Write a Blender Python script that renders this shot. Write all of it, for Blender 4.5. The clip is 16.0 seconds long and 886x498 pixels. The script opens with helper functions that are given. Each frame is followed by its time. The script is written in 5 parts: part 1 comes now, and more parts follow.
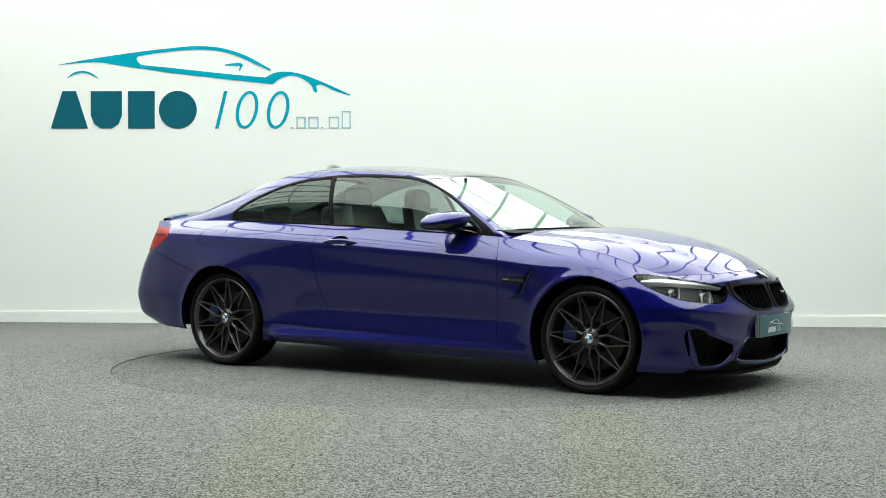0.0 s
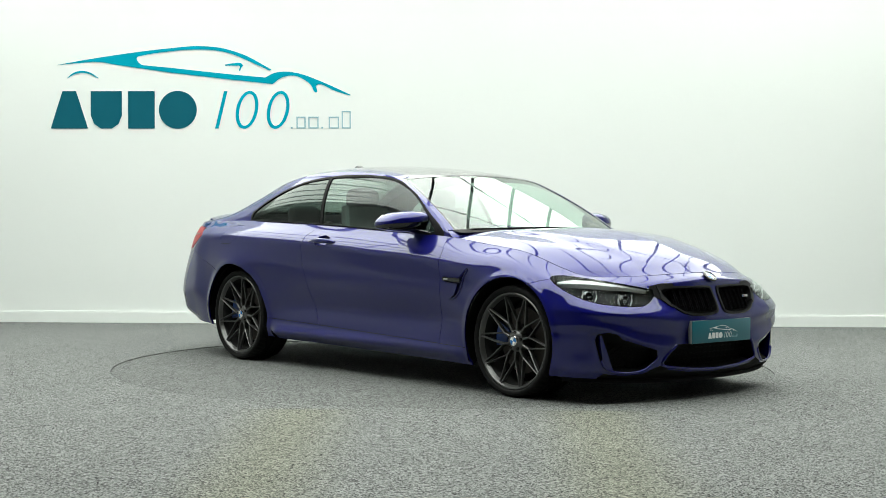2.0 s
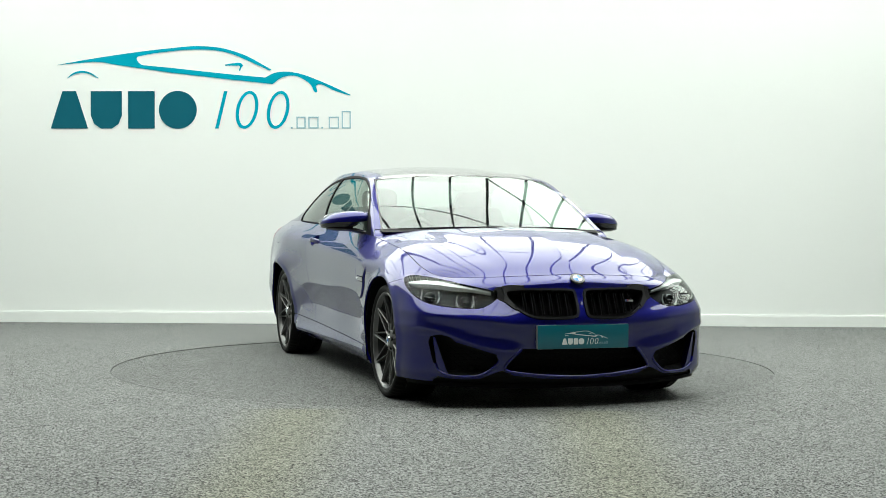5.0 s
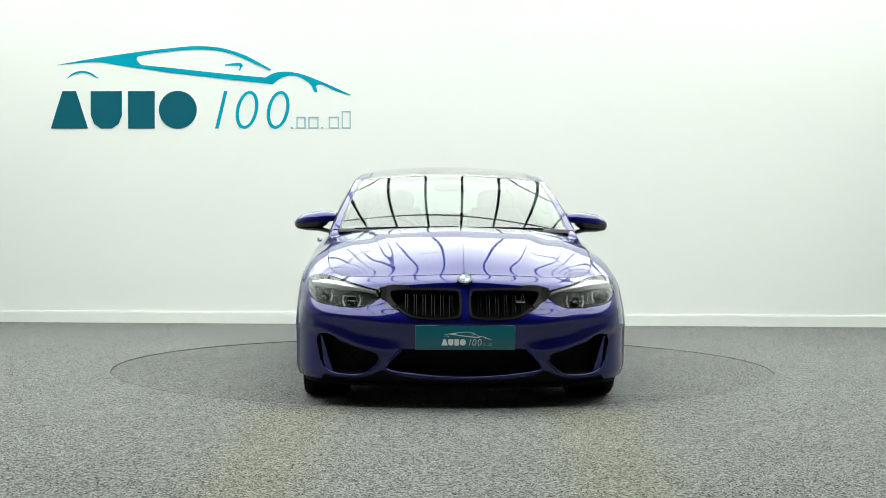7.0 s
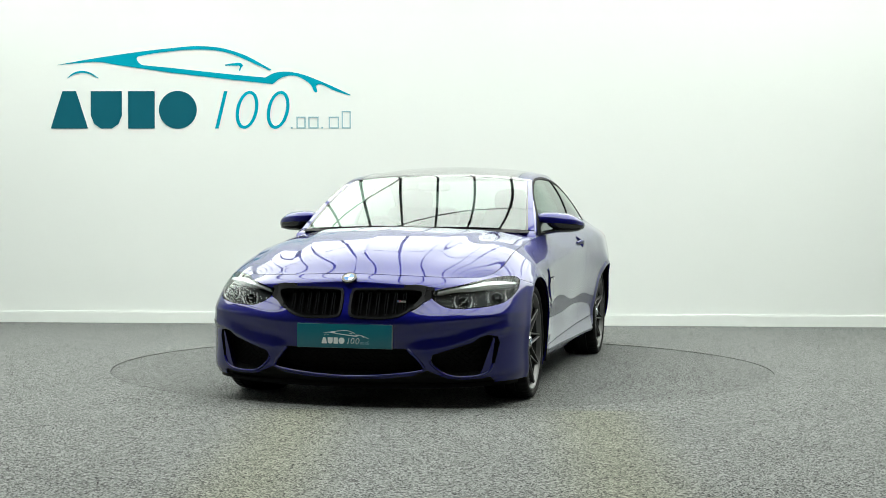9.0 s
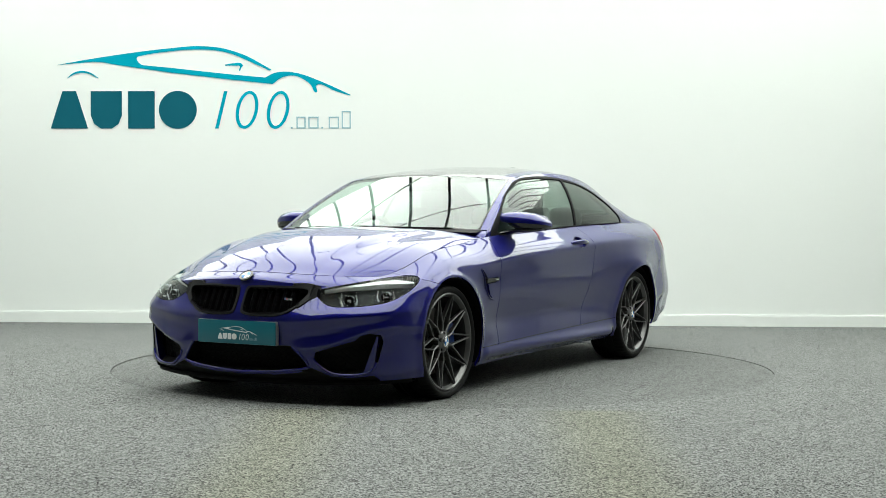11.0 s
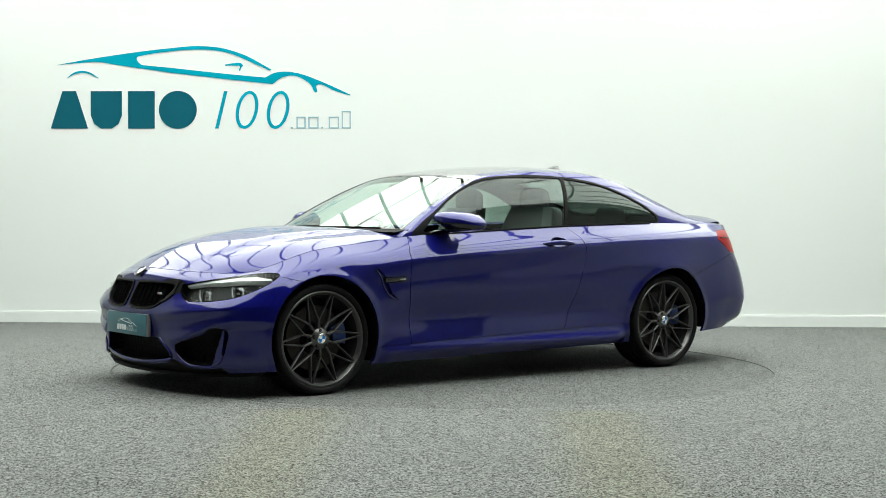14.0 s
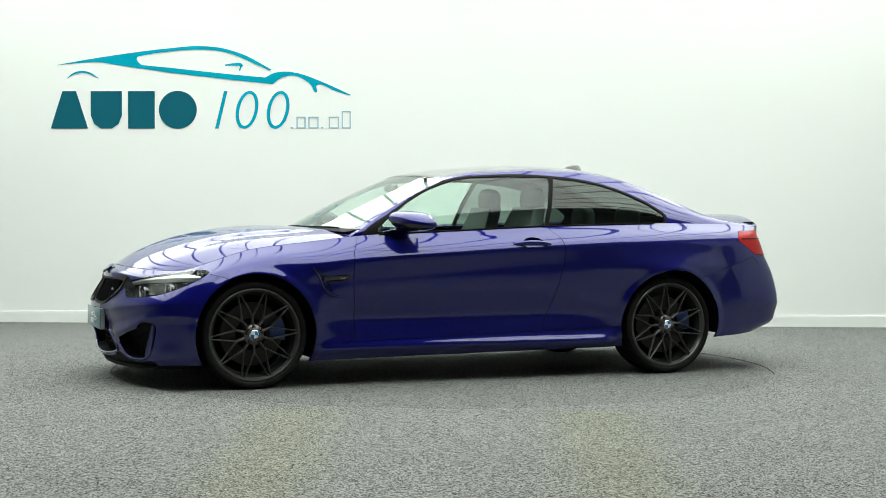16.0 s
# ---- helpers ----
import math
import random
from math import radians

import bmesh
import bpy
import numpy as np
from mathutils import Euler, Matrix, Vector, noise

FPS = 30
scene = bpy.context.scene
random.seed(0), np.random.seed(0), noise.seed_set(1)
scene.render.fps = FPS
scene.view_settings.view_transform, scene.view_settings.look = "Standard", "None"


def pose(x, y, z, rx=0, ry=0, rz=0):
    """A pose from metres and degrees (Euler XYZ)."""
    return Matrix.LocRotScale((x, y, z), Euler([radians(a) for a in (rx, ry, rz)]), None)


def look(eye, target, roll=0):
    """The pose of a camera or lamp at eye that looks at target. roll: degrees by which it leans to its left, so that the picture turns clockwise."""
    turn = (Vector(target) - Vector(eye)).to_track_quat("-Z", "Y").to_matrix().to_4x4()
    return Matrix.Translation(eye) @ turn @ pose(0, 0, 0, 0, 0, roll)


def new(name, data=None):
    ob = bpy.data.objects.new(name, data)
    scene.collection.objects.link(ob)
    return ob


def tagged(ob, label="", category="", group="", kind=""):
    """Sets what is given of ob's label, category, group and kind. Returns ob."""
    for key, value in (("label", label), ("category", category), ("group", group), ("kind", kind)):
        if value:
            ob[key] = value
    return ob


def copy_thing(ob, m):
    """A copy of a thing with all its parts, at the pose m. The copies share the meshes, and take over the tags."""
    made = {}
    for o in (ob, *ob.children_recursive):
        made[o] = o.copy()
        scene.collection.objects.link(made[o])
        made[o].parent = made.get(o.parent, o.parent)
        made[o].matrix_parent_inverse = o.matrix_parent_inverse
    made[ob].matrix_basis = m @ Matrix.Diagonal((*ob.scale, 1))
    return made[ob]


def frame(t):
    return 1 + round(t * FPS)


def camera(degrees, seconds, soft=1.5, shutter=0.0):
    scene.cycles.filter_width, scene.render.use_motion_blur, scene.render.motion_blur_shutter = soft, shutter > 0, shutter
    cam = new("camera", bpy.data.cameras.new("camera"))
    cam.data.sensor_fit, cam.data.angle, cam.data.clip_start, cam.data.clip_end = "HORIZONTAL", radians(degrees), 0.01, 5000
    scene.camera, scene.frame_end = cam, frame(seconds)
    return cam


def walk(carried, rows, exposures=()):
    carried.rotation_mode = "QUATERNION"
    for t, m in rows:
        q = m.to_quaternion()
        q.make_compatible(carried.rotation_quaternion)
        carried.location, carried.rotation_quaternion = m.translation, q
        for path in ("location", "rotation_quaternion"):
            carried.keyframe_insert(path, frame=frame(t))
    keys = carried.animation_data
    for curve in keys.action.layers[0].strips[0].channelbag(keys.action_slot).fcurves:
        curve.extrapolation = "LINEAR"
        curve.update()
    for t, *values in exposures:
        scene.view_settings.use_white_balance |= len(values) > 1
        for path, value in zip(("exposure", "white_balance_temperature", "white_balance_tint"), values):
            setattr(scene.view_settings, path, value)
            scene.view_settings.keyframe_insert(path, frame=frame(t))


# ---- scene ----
# camera: stands still
cam = camera(34.63, 16.0, soft=0.8)
EYE = (0.0, -9.827, 1.010)
PITCH = 1.166
AIM = (0.0, EYE[1] + math.cos(radians(PITCH)), EYE[2] - math.sin(radians(PITCH)))
walk(cam, [(0.0, look(EYE, AIM, 0.349)), (16.0, look(EYE, AIM, 0.349))])
scene.view_settings.exposure = 0.0

# world: the room is closed, a faint grey beyond it
world = bpy.data.worlds.new("world")
scene.world = world
world.use_nodes = True
world.node_tree.nodes["Background"].inputs[0].default_value = (0.8, 0.85, 0.8, 1)
world.node_tree.nodes["Background"].inputs[1].default_value = 0.02

SKYLIGHT = 4.45          # glow of the translucent roof panels


# ---------------------------------------------------------------- materials
def nodes_of(name):
    m = bpy.data.materials.new(name)
    m.use_nodes = True
    return m, m.node_tree.nodes, m.node_tree.links, m.node_tree.nodes["Principled BSDF"]


def plain(name, colour, rough=0.5, metal=0.0, coat=0.0, vary=0.12, scale=30.0, bump=0.0, spec=0.5):
    """A surface of one colour with slight uneven tone, gloss and relief."""
    m, n, l, b = nodes_of(name)
    tc = n.new("ShaderNodeTexCoord")
    nz = n.new("ShaderNodeTexNoise")
    nz.inputs["Scale"].default_value, nz.inputs["Detail"].default_value = scale, 4
    l.new(tc.outputs["Object"], nz.inputs["Vector"])
    mix = n.new("ShaderNodeMix")
    mix.data_type = "RGBA"
    mix.inputs[6].default_value = (*[c * (1 - vary) for c in colour], 1)
    mix.inputs[7].default_value = (*[min(1, c * (1 + vary)) for c in colour], 1)
    l.new(nz.outputs["Fac"], mix.inputs[0])
    l.new(mix.outputs[2], b.inputs["Base Color"])
    mr = n.new("ShaderNodeMapRange")
    mr.inputs[3].default_value, mr.inputs[4].default_value = max(0, rough * 0.85), min(1, rough * 1.15)
    l.new(nz.outputs["Fac"], mr.inputs[0])
    l.new(mr.outputs[0], b.inputs["Roughness"])
    b.inputs["Metallic"].default_value = metal
    b.inputs["Coat Weight"].default_value = coat
    b.inputs["Coat Roughness"].default_value = 0.02
    b.inputs["Specular IOR Level"].default_value = spec
    if bump:
        bp = n.new("ShaderNodeBump")
        bp.inputs["Strength"].default_value, bp.inputs["Distance"].default_value = bump, 0.002
        l.new(nz.outputs["Fac"], bp.inputs["Height"])
        l.new(bp.outputs[0], b.inputs["Normal"])
    return m


def glow(name, colour, strength):
    m, n, l, b = nodes_of(name)
    b.inputs["Base Color"].default_value = (*colour, 1)
    b.inputs["Emission Color"].default_value = (*colour, 1)
    b.inputs["Emission Strength"].default_value = strength
    return m


def paint_material():
    """Deep violet-blue metallic paint under a clear lacquer."""
    m, n, l, b = nodes_of("violet_blue_paint")
    tc = n.new("ShaderNodeTexCoord")
    fl = n.new("ShaderNodeTexNoise")
    fl.inputs["Scale"].default_value, fl.inputs["Detail"].default_value = 900, 2
    l.new(tc.outputs["Object"], fl.inputs["Vector"])
    mix = n.new("ShaderNodeMix")
    mix.data_type = "RGBA"
    mix.inputs[6].default_value = (0.0022, 0.0027, 0.080, 1)
    mix.inputs[7].default_value = (0.0044, 0.0054, 0.156, 1)
    l.new(fl.outputs["Fac"], mix.inputs[0])
    l.new(mix.outputs[2], b.inputs["Base Color"])
    b.inputs["Metallic"].default_value = 0.7
    b.inputs["Roughness"].default_value = 0.46
    b.inputs["Specular IOR Level"].default_value = 0.04
    b.inputs["Coat Weight"].default_value = 1.0
    b.inputs["Coat Roughness"].default_value = 0.012
    b.inputs["Coat IOR"].default_value = 1.6
    return m


def glass_material(name, tint, rough=0.0, ior=1.8):
    """Thin tinted pane: clear through, mirror over."""
    m, n, l, b = nodes_of(name)
    n.remove(b)
    tr = n.new("ShaderNodeBsdfTransparent")
    tr.inputs[0].default_value = (*tint, 1)
    gl = n.new("ShaderNodeBsdfGlossy")
    gl.inputs["Roughness"].default_value = rough
    gl.inputs["Color"].default_value = (0.95, 1.0, 0.97, 1)
    # gloss of a thin pane, the same from inside and outside
    f0 = ((ior - 1) / (ior + 1)) ** 2
    lw = n.new("ShaderNodeLayerWeight")
    lw.inputs["Blend"].default_value = 0.5
    pw = n.new("ShaderNodeMath")
    pw.operation = "POWER"
    pw.inputs[1].default_value = 5
    l.new(lw.outputs["Facing"], pw.inputs[0])
    fr = n.new("ShaderNodeMapRange")
    fr.inputs[3].default_value, fr.inputs[4].default_value = f0, 1.0
    l.new(pw.outputs[0], fr.inputs[0])
    mx = n.new("ShaderNodeMixShader")
    l.new(fr.outputs[0], mx.inputs[0])
    l.new(tr.outputs[0], mx.inputs[1])
    l.new(gl.outputs[0], mx.inputs[2])
    l.new(mx.outputs[0], n["Material Output"].inputs["Surface"])
    return m


def carpet_material(name="grey_carpet", tone=1.0, yellow_bands=0.40):
    """Short-pile grey carpet: flecked, with soft wear and two faint yellow bands."""
    m, n, l, b = nodes_of(name)
    geo = n.new("ShaderNodeTexCoord")
    fine = n.new("ShaderNodeTexVoronoi")       # single tufts, each of its own tone
    fine.inputs["Scale"].default_value = 165
    tuft = n.new("ShaderNodeSeparateColor")
    l.new(fine.outputs["Color"], tuft.inputs[0])
    wide = n.new("ShaderNodeTexNoise")
    wide.inputs["Scale"].default_value, wide.inputs["Detail"].default_value = 1.3, 3
    l.new(geo.outputs["Object"], fine.inputs["Vector"])
    l.new(geo.outputs["Object"], wide.inputs["Vector"])
    r1 = n.new("ShaderNodeValToRGB")
    r1.color_ramp.elements[0].position, r1.color_ramp.elements[1].position = 0.02, 0.98
    r1.color_ramp.elements[0].color = (0.004, 0.0042, 0.004, 1)
    r1.color_ramp.elements[1].color = (0.285, 0.297, 0.285, 1)
    l.new(tuft.outputs[0], r1.inputs[0])
    r2 = n.new("ShaderNodeMapRange")
    r2.inputs[3].default_value, r2.inputs[4].default_value = 0.88 * tone, 1.10 * tone
    l.new(wide.outputs["Fac"], r2.inputs[0])
    mul = n.new("ShaderNodeMix")
    mul.data_type, mul.blend_type = "RGBA", "MULTIPLY"
    mul.inputs[0].default_value = 1
    l.new(r1.outputs[0], mul.inputs[6])
    l.new(r2.outputs[0], mul.inputs[7])
    # two soft yellow bands across the carpet in front of the turntable
    sep = n.new("ShaderNodeSeparateXYZ")
    l.new(geo.outputs["Object"], sep.inputs[0])
    reach = n.new("ShaderNodeMapRange")
    reach.inputs[1].default_value, reach.inputs[2].default_value = -2.25, -2.36
    l.new(sep.outputs[1], reach.inputs[0])
    total = None
    for x, lean in ((-0.80, 0.02), (0.92, -0.05)):
        off = n.new("ShaderNodeMath")
        off.operation = "MULTIPLY_ADD"
        off.inputs[1].default_value, off.inputs[2].default_value = lean, -x
        l.new(sep.outputs[1], off.inputs[0])
        add = n.new("ShaderNodeMath")
        l.new(sep.outputs[0], add.inputs[0])
        l.new(off.outputs[0], add.inputs[1])
        ab = n.new("ShaderNodeMath")
        ab.operation = "ABSOLUTE"
        l.new(add.outputs[0], ab.inputs[0])
        fall = n.new("ShaderNodeMapRange")
        fall.interpolation_type = "SMOOTHSTEP"
        fall.inputs[1].default_value, fall.inputs[2].default_value = 0.0, 0.42
        fall.inputs[3].default_value, fall.inputs[4].default_value = yellow_bands, 0.0
        l.new(ab.outputs[0], fall.inputs[0])
        if total is None:
            total = fall
        else:
            both = n.new("ShaderNodeMath")
            l.new(total.outputs[0], both.inputs[0])
            l.new(fall.outputs[0], both.inputs[1])
            total = both
    amount = n.new("ShaderNodeMath")
    amount.operation = "MULTIPLY"
    l.new(total.outputs[0], amount.inputs[0])
    l.new(reach.outputs[0], amount.inputs[1])
    band_mix = n.new("ShaderNodeMix")
    band_mix.data_type, band_mix.blend_type = "RGBA", "MULTIPLY"
    band_mix.inputs[7].default_value = (1.08, 1.05, 0.66, 1)
    l.new(amount.outputs[0], band_mix.inputs[0])
    l.new(mul.outputs[2], band_mix.inputs[6])
    l.new(band_mix.outputs[2], b.inputs["Base Color"])
    b.inputs["Roughness"].default_value = 0.95
    b.inputs["Specular IOR Level"].default_value = 0.15
    bp = n.new("ShaderNodeBump")
    bp.inputs["Strength"].default_value, bp.inputs["Distance"].default_value = 0.5, 0.004
    l.new(fine.outputs["Distance"], bp.inputs["Height"])
    l.new(bp.outputs[0], b.inputs["Normal"])
    return m


PAINT = paint_material()
CARPET = carpet_material()
TABLECARPET = carpet_material("grey_turntable_carpet", 0.87, 0.0)
WALL = plain("white_wall_paint", (0.80, 0.83, 0.80), 0.8, vary=0.012, scale=1.1, bump=0.0)
TRIMWHITE = plain("white_gloss_trim", (0.82, 0.85, 0.82), 0.45, vary=0.01, scale=3)
SIDEWALL = plain("pale_grey_side_wall", (0.36, 0.375, 0.365), 0.8, vary=0.04, scale=1.5)
BACKWALL = plain("dark_hall_wall", (0.085, 0.088, 0.090), 0.8, vary=0.1, scale=2, spec=0.2)
STEEL = plain("dark_green_steel", (0.02, 0.028, 0.026), 0.6, vary=0.1)
PANEL = glow("translucent_roof_panel", (0.955, 1.0, 0.945), SKYLIGHT)
TEAL_DARK = plain("dark_teal_vinyl", (0.007, 0.105, 0.145), 0.85, vary=0.02, spec=0.05)
TEAL = plain("bright_teal_vinyl", (0.0, 0.32, 0.43), 0.85, vary=0.02, spec=0.05)
TEAL_PALE = plain("pale_teal_vinyl", (0.30, 0.50, 0.56), 0.85, vary=0.02, spec=0.05)
CARBON = plain("gloss_carbon_roof", (0.012, 0.013, 0.014), 0.25, coat=1.0, vary=0.3, scale=120)
BLACK = plain("satin_black_plastic", (0.005, 0.005, 0.0055), 0.6, vary=0.15, spec=0.1)
GLOSSBLACK = plain("gloss_black_plastic", (0.006, 0.006, 0.007), 0.12, coat=0.6, vary=0.1)
GRILLEBLACK = plain("satin_grille_black", (0.006, 0.006, 0.0065), 0.42, vary=0.1, spec=0.18)
RUBBER = plain("tyre_rubber", (0.006, 0.006, 0.006), 0.65, vary=0.25, scale=60, bump=0.25, spec=0.13)
ALLOY = plain("dark_grey_alloy", (0.105, 0.105, 0.103), 0.33, metal=0.75, coat=0.3, vary=0.06)
BARREL = plain("dark_rim_barrel", (0.018, 0.018, 0.018), 0.6, vary=0.1, spec=0.1)
DISC = plain("cast_iron_disc", (0.055, 0.048, 0.043), 0.5, metal=0.8, vary=0.25, scale=40)
CALIPER = plain("blue_caliper", (0.006, 0.035, 0.17), 0.35, coat=0.4)
CHROME = plain("chrome", (0.75, 0.75, 0.76), 0.08, metal=1.0, vary=0.03)
GLASS = glass_material("windscreen_glass", (0.80, 0.90, 0.85), ior=2.05)
DOORGLASS = glass_material("green_tinted_door_glass", (0.74, 0.88, 0.81), ior=1.62)
TINTED = glass_material("tinted_rear_glass", (0.24, 0.30, 0.275), ior=1.5)
LENS = glass_material("lamp_lens", (0.86, 0.89, 0.89), ior=1.16)
LEATHER = plain("grey_leather", (0.14, 0.155, 0.155), 0.5, vary=0.15, scale=25, bump=0.3)
CABIN = plain("dark_cabin_plastic", (0.035, 0.037, 0.038), 0.7, vary=0.2)
LINING = plain("grey_headlining", (0.10, 0.105, 0.105), 0.9, vary=0.1)


# ---------------------------------------------------------------- mesh helpers
def mesh_ob(name, bm, material, parent=None, smooth=None, label=""):
    me = bpy.data.meshes.new(name)
    bm.to_mesh(me)
    bm.free()
    for m in material if isinstance(material, (list, tuple)) else [material]:
        me.materials.append(m)
    if smooth is not None:
        me.polygons.foreach_set("use_smooth", [True] * len(me.polygons))
        if smooth < 180:
            me.set_sharp_from_angle(angle=radians(smooth))
    ob = new(name, me)
    ob.parent = parent
    if label:
        ob["label"] = label
    return ob


def part(name, bm, material, parent, label="", smooth=35):
    return mesh_ob(name, bm, material, parent, smooth, label)


def box(bm, lo, hi, bevel=0.0):
    r = bmesh.ops.create_cube(bm, size=1)
    for v in r["verts"]:
        v.co = [lo[i] + (v.co[i] + 0.5) * (hi[i] - lo[i]) for i in range(3)]
    if bevel:
        es = list({e for v in r["verts"] for e in v.link_edges})
        bmesh.ops.bevel(bm, geom=es, offset=bevel, segments=2, affect="EDGES", profile=0.6)
    return bm


def from_lists(verts, faces):
    bm = bmesh.new()
    vs = [bm.verts.new(v) for v in verts]
    for f in faces:
        try:
            bm.faces.new([vs[i] for i in f])
        except ValueError:
            pass
    return bm


def spline(points, samples, closed=False):
    """A smooth curve through a few points."""
    p = np.array(points, float)
    if closed:
        p = np.vstack([p, p[:1]])
    k = np.concatenate([[0], np.cumsum(np.linalg.norm(np.diff(p, axis=0), axis=1))])
    return hermite(k, p, np.linspace(0, k[-1], samples), closed)


def hermite(k, p, x, closed=False):
    """Cubic through the values p at the knots k, read at x."""
    k, p, x = np.asarray(k, float), np.asarray(p, float), np.asarray(x, float)
    d = np.diff(p, axis=0) / np.diff(k).reshape(-1, *[1] * (p.ndim - 1))
    h = np.diff(k).reshape(-1, *[1] * (p.ndim - 1))
    t = np.empty_like(p)
    t[1:-1] = (d[:-1] * h[1:] + d[1:] * h[:-1]) / (h[:-1] + h[1:])
    if closed:
        t[0] = t[-1] = (d[0] * h[-1] + d[-1] * h[0]) / (h[0] + h[-1])
    else:
        t[0], t[-1] = d[0], d[-1]
        if p.ndim == 2 and p.shape[1] == 3 and np.abs(p[:, 1]).max() > 0:
            # lines that reach the car's middle cross it squarely
            for e in (0, -1):
                if p[e, 1] == 0:
                    t[e, 0] = t[e, 2] = 0
    i = np.clip(np.searchsorted(k, x, side="right") - 1, 0, len(k) - 2)
    g = (k[i + 1] - k[i])
    s = (x - k[i]) / g
    sh = (-1, *[1] * (p.ndim - 1))
    s, g = s.reshape(sh), g.reshape(sh)
    return ((2 * s**3 - 3 * s**2 + 1) * p[i] + (s**3 - 2 * s**2 + s) * g * t[i]
            + (3 * s**2 - 2 * s**3) * p[i + 1] + (s**3 - s**2) * g * t[i + 1])


def tube(bm, path, r, sides=8, closed=False):
    """A round bar along a path."""
    path = [Vector(p) for p in path]
    rings = []
    n = len(path)
    for i, p in enumerate(path):
        a = path[(i - 1) % n] if closed or i else path[0]
        b = path[(i + 1) % n] if closed or i < n - 1 else path[-1]
        t = (b - a).normalized()
        u = t.cross(Vector((0, 0, 1)))
        if u.length < 1e-3:
            u = t.cross(Vector((0, 1, 0)))
        u.normalize()
        w = t.cross(u)
        rings.append([bm.verts.new(p + r * (math.cos(2 * math.pi * j / sides) * u + math.sin(2 * math.pi * j / sides) * w)) for j in range(sides)])
    for i in range(n if closed else n - 1):
        for j in range(sides):
            bm.faces.new((rings[i][j], rings[i][(j + 1) % sides], rings[(i + 1) % n][(j + 1) % sides], rings[(i + 1) % n][j]))
    if not closed:
        bm.faces.new(rings[0][::-1])
        bm.faces.new(rings[-1])
    return bm


def lathe(bm, profile, sides=64, axis_y=True):
    """Turns a profile of (radius, y) about the y axis."""
    rings = []
    for r, y in profile:
        rings.append([bm.verts.new((r * math.cos(2 * math.pi * j / sides), y, r * math.sin(2 * math.pi * j / sides))) for j in range(sides)])
    for a, b in zip(rings, rings[1:]):
        for j in range(sides):
            bm.faces.new((a[j], a[(j + 1) % sides], b[(j + 1) % sides], b[j]))
    return bm


def plate(bm, outline, y0, y1):
    """A flat plate with an outline in x and z and a depth in y."""
    a = [bm.verts.new((x, y0, z)) for x, z in outline]
    b = [bm.verts.new((x, y1, z)) for x, z in outline]
    n = len(outline)
    f = [bm.faces.new(a), bm.faces.new(b[::-1])]
    for i in range(n):
        bm.faces.new((a[i], b[i], b[(i + 1) % n], a[(i + 1) % n]))
    bmesh.ops.triangulate(bm, faces=f)
    bmesh.ops.recalc_face_normals(bm, faces=bm.faces)
    return bm


# ---------------------------------------------------------------- the hall
WALL_Y, CEIL, EAVES = 3.84, 7.2, 3.5
HALL_X, HALL_BACK = 7.0, -17.0
TABLE_R = 2.235


def structure(ob, label="", category=""):
    return tagged(ob, label, category, "", "structure")


def ring_floor():
    """The hall floor, open where the turntable is let in."""
    n = 160
    inner = [((TABLE_R + 0.0045) * math.cos(2 * math.pi * i / n), (TABLE_R + 0.0045) * math.sin(2 * math.pi * i / n)) for i in range(n)]
    outer = []
    for x, y in inner:
        f = min((HALL_X if x > 0 else HALL_X) / max(abs(x), 1e-6), (WALL_Y + 0.0) / y if y > 1e-6 else (HALL_BACK / y if y < -1e-6 else 1e9))
        outer.append((x * f, y * f))
    corners = [(HALL_X, WALL_Y), (-HALL_X, WALL_Y), (-HALL_X, HALL_BACK), (HALL_X, HALL_BACK)]
    for cx, cy in corners:
        i = min(range(n), key=lambda k: (outer[k][0] - cx) ** 2 + (outer[k][1] - cy) ** 2)
        outer[i] = (cx, cy)
    v = [(x, y, 0.004) for x, y in inner] + [(x, y, 0.004) for x, y in outer] + [(x, y, -0.03) for x, y in inner]
    f = [(i, n + i, n + (i + 1) % n, (i + 1) % n) for i in range(n)] + [(2 * n + i, i, (i + 1) % n, 2 * n + (i + 1) % n) for i in range(n)]
    return from_lists(v, f)


structure(mesh_ob("floor", ring_floor(), CARPET), "flecked grey short-pile carpet across the hall", "carpet")
bm = box(bmesh.new(), (-HALL_X, WALL_Y, 0), (HALL_X, WALL_Y + 0.2, CEIL))
structure(mesh_ob("wall_north", bm, WALL), "plain white painted showroom wall", "wall")
for name, x0, x1 in (("west", -HALL_X - 0.2, -HALL_X), ("east", HALL_X, HALL_X + 0.2)):
    bm = box(bmesh.new(), (x0, -2.5, 0), (x1, WALL_Y + 0.2, EAVES + 1.2))
    structure(mesh_ob("wall_" + name, bm, SIDEWALL), "pale grey painted hall wall", "wall")
    bm = box(bmesh.new(), (x0, HALL_BACK, 0), (x1, -2.5, CEIL))
    structure(mesh_ob("wall_" + name + "_hall", bm, BACKWALL), "dark hall wall", "wall")
    bm = box(bmesh.new(), (x0, -2.5, EAVES + 1.2), (x1, WALL_Y + 0.2, CEIL))
    structure(mesh_ob("wall_" + name + "_upper", bm, BACKWALL), "dark upper hall wall", "wall")
bm = box(bmesh.new(), (-HALL_X - 0.2, HALL_BACK - 0.2, 0), (HALL_X + 0.2, HALL_BACK, CEIL))
structure(mesh_ob("wall_south", bm, BACKWALL), "dark hall wall", "wall")
bm = box(bmesh.new(), (-HALL_X - 0.2, HALL_BACK - 0.2, CEIL), (HALL_X + 0.2, WALL_Y + 0.2, CEIL + 0.15))
